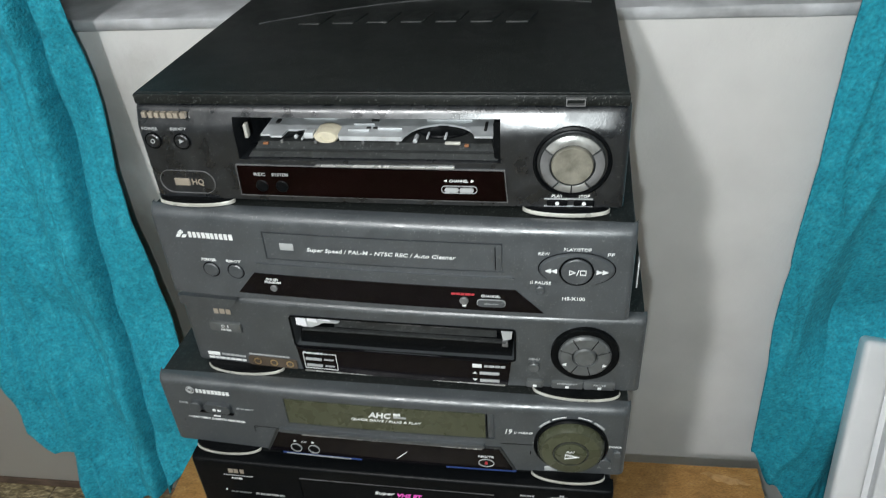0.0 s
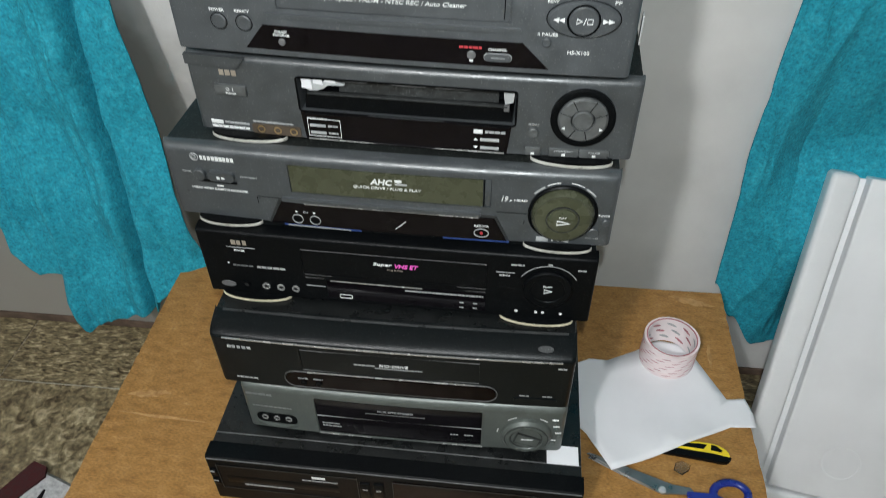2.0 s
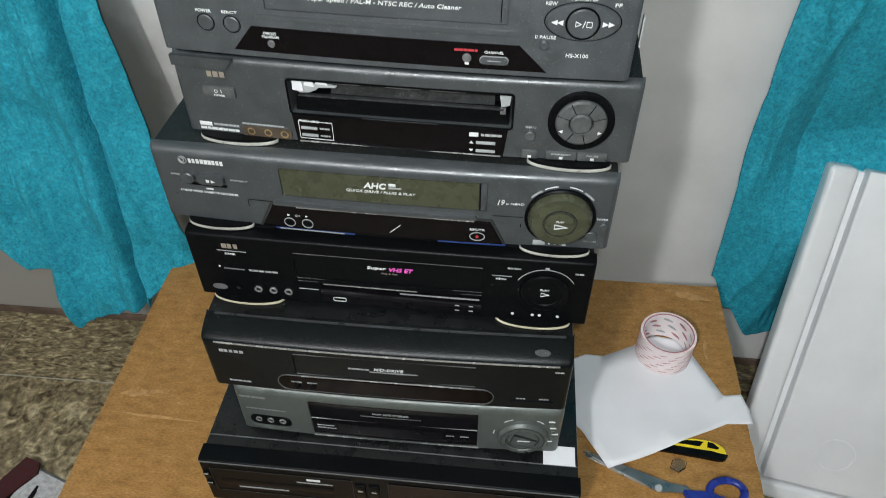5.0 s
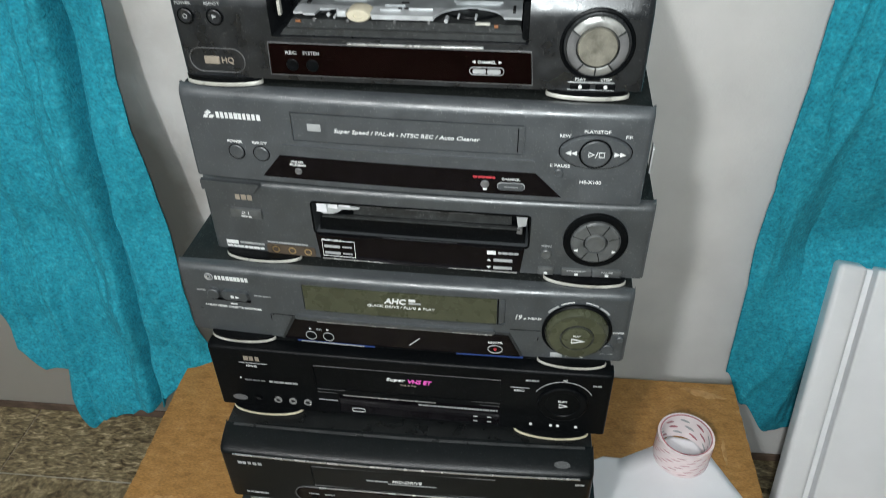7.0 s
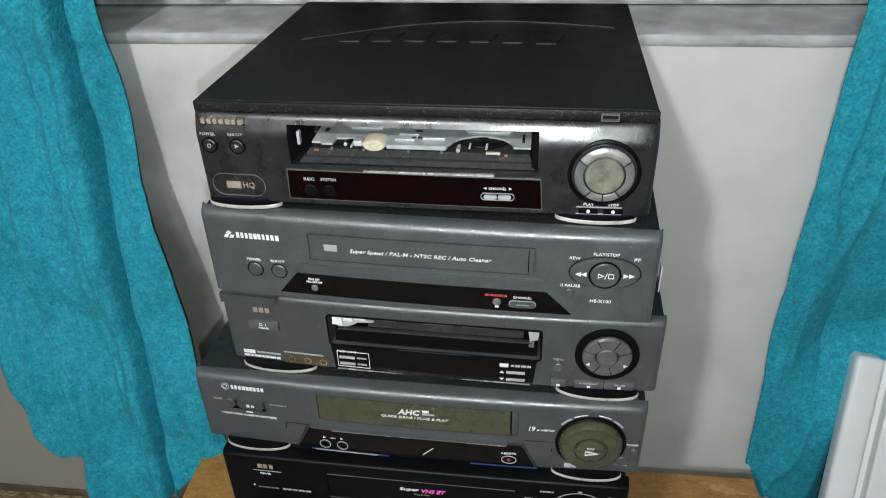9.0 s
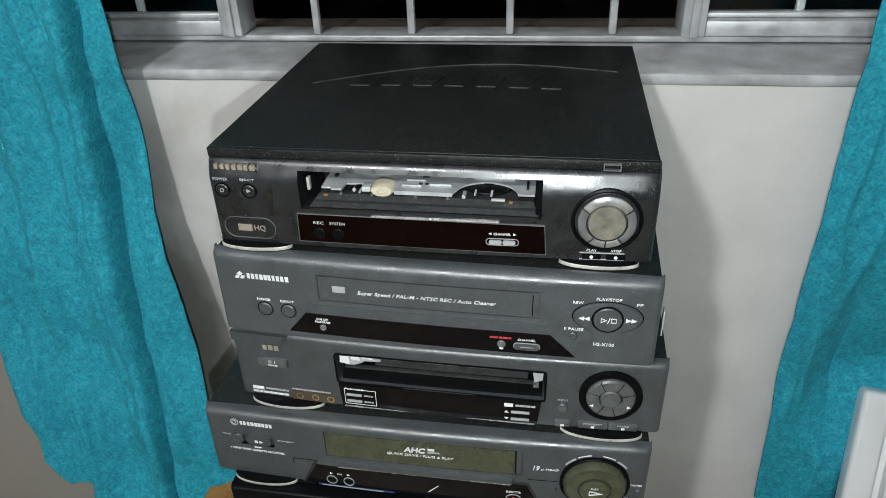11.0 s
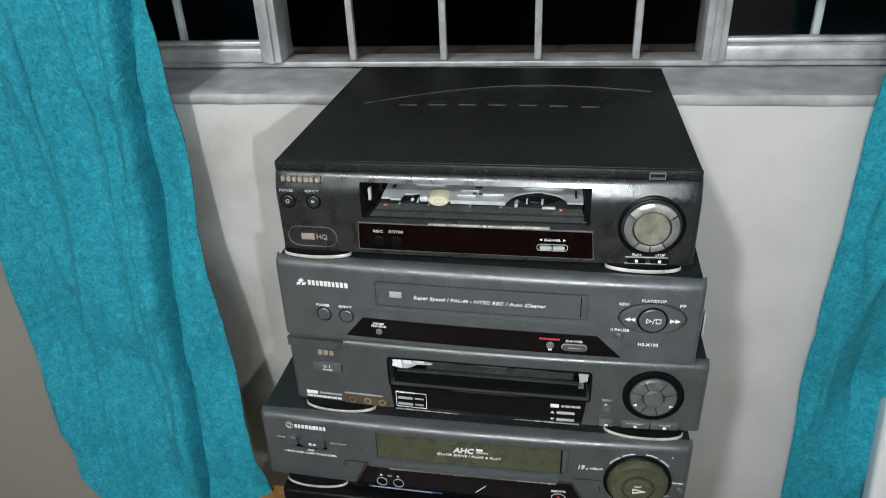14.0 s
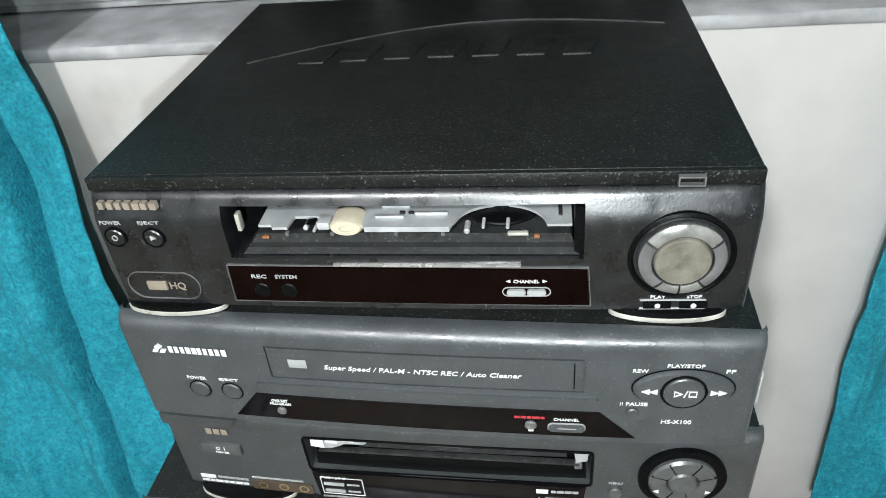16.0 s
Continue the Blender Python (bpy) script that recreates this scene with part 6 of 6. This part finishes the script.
def left_layers(x, y, z):
    """A deep crease beside the free edge, crumples next to it, and a third width of cloth lying behind the others."""
    a = x - crease_x(z)
    y += 0.027 * math.exp(-(a / 0.0065) ** 2) - 0.019 * math.exp(-((a + 0.020) / 0.015) ** 2) - 0.006 * math.exp(-((a - 0.022) / 0.014) ** 2)
    y += 0.011 * noise.noise(Vector((x * 24 + z * 9, z * 17, 4.0))) * math.exp(-((a + 0.035) / 0.045) ** 2)
    k = min(1.0, max(0.0, (overlap_x(z) - x) / 0.007))
    return y + (0.044 * k * k * (3 - 2 * k)) - 0.011 * math.exp(-((x - overlap_x(z) - 0.012) / 0.012) ** 2)


left_y = lerp_table([(0.24, 0.765), (0.40, 0.795), (0.62, 0.850), (0.95, 0.896), (2.3, 0.905)])
curtain("curtain", "turquoise towelling curtain hanging to the table's side, half covering the window", left_in, left_out,
        lambda z, s: left_y(z) + 0.03 * max(0.0, 1 - s * 7) * (z < 0.6) * (0.6 - z) / 0.3, left_hem, 2.6, 1.1, 0.010, push=left_layers)
right_hem = lerp_table([(0.0, 0.292), (0.08, 0.225), (0.20, 0.148), (0.4, 0.165), (1.0, 0.19)])


def behind_lid(x, y, z):
    """The lid presses the cloth back to the wall."""
    back = 0.664 + (z - 0.012) * e2.y / e2.z + 0.046 - 0.156 * (x - 0.481)
    k = min(1.0, max(0.0, (x - 0.455) / 0.05)) * min(1.0, max(0.0, (0.78 - z) / 0.22))
    return y + (min(0.947, max(y, back)) - y) * k


curtain("curtain", "turquoise towelling curtain hanging behind the white lid", lerp_table([(0.2, 0.432), (0.6, 0.416), (1.0, 0.417), (2.3, 0.43)]), lambda z: 0.90,
        lambda z, s: 0.900, right_hem, 3.2, 2.4, 0.014, push=behind_lid)

# ---- things on the floor ----
rug = thing("rug", (-0.745, 0.603, 0.0), "shaggy white rug with black zebra stripes and a dark red corner", "rug", rz=-19)
RW, RL = 0.335, 0.75


pile = bmesh.new()
bmesh.ops.create_grid(pile, x_segments=60, y_segments=110, size=0.5)
for v2 in pile.verts:
    v2.co = Vector(((v2.co.x + 0.5) * RW, (v2.co.y - 0.5) * RL, 0.010))
    e = min(v2.co.x, RW - v2.co.x, -v2.co.y)
    v2.co.z = (0.012 if e > 0.004 else 0.001) + 0.0022 * noise.noise(v2.co * 220) * (e > 0.004)
part("rug_body", pile, M_RUGW, rug, "white shaggy pile")
rnd = random.Random(21)


def zebra(pos, wide, k):
    """One wavering black stripe along the rug, tapering at its ends, cut off at the rug's sides."""
    b = bmesh.new()
    rows_ = []
    y1_ = -0.006 - rnd.uniform(0, 0.03)
    y0_ = -RL + 0.006
    for i in range(41):
        u_ = i / 40
        y_ = y1_ + (y0_ - y1_) * u_
        c_ = pos + 0.10 * (u_ - 0.2) + 0.012 * math.sin(9 * u_ + k * 1.7) + 0.006 * noise.noise(Vector((u_ * 14, k, 0)))
        w_ = wide * (0.55 + 0.45 * abs(math.sin(3.4 * u_ + k * 2.1))) * min(1, 0.25 + u_ * 9)
        xa, xb = (min(max(q, 0.005), RW - 0.005) for q in (c_ - w_ / 2, c_ + w_ / 2))
        if xb - xa < 0.0015:
            continue
        z_ = 0.0145 + 0.0012 * noise.noise(Vector((c_ * 90, y_ * 90, 2)))
        rows_.append([b.verts.new(q) for q in ((xa, y_, 0.009), (xa + 0.0006, y_, z_), (xb - 0.0006, y_, z_), (xb, y_, 0.009))])
    for p, q in zip(rows_, rows_[1:]):
        for j in range(3):
            b.faces.new((p[j], q[j], q[j + 1], p[j + 1]))
    return b


for k in range(9):
    part("stripe", zebra(-0.045 + 0.044 * k, rnd.choice((0.024, 0.029, 0.034)), k), M_RUGB, rug, "wavering black stripe", smooth=50)
part("corner_patch", flat_poly([(-0.004, 0.002), (0.026, 0.003), (0.038, -0.012), (0.030, -0.045), (0.018, -0.10), (-0.004, -0.16), (-0.03, -0.2)], 0.0105, 0.0165), M_RUGR, rug, "dark red corner")
fringe = bmesh.new()
for i in range(26):
    y = -0.01 - RL * 0.9 * i / 26 + rnd.uniform(-0.004, 0.004)
    l = rnd.uniform(0.02, 0.05)
    dy = rnd.uniform(-0.018, 0.018)
    a = [fringe.verts.new(q) for q in ((RW - 0.004, y - 0.002, 0.003), (RW - 0.004, y + 0.002, 0.003), (RW + l, y + dy, 0.0025), (RW + l * 0.5, y + dy * 0.2, 0.006))]
    for f in ((0, 1, 3), (1, 2, 3), (0, 3, 2), (0, 2, 1)):
        fringe.faces.new([a[q] for q in f])
fr_ob = part("fringe", fringe, M_RUGB, rug, "loose dark threads")
fr_ob["kind"] = "stuff"

bag = bmesh.new()
bmesh.ops.create_icosphere(bag, subdivisions=4, radius=1.0)
for v2 in bag.verts:
    p = v2.co.copy()
    r = 1 + 0.28 * noise.noise(p * 2.6) + 0.12 * noise.noise(p * 7.0)
    v2.co = Vector((p.x * 0.105 * r, p.y * 0.07 * r, max(0.0, 0.045 + p.z * 0.05 * r)))
bg = part("plastic_bag", bag, M_BAG, smooth=25)
bg.location = (0.245, 0.52, 0.0)
tagged(bg, "crumpled shiny blue plastic bag on the floor under the table", "bag")

# ---- floor tiles ----
TS, GAP = 0.40, 0.003
tile = bmesh.new()
box(tile, 0, TS - GAP, 0, TS - GAP, -0.0095, 0.0, 0.0012, 1, unit=1.0)
tile_me = finish(tile, 30)
tile_me.materials.append(M_TILE)
y = 0.787 + TS
while y > BACK - TS:
    x = -0.13 - 6 * TS
    while x < BX1:
        x0, y0 = max(x, BX0), y - TS
        ob = new("tile", tile_me)
        ob.location = (x, y0, 0.0)
        if y > 0.8:
            ob.scale = (1, (WALL_Y - 0.787) / TS, 1)
            ob.location.y = 0.787 + 0.001
        ob.parent = floor
        x += TS
    y -= TS
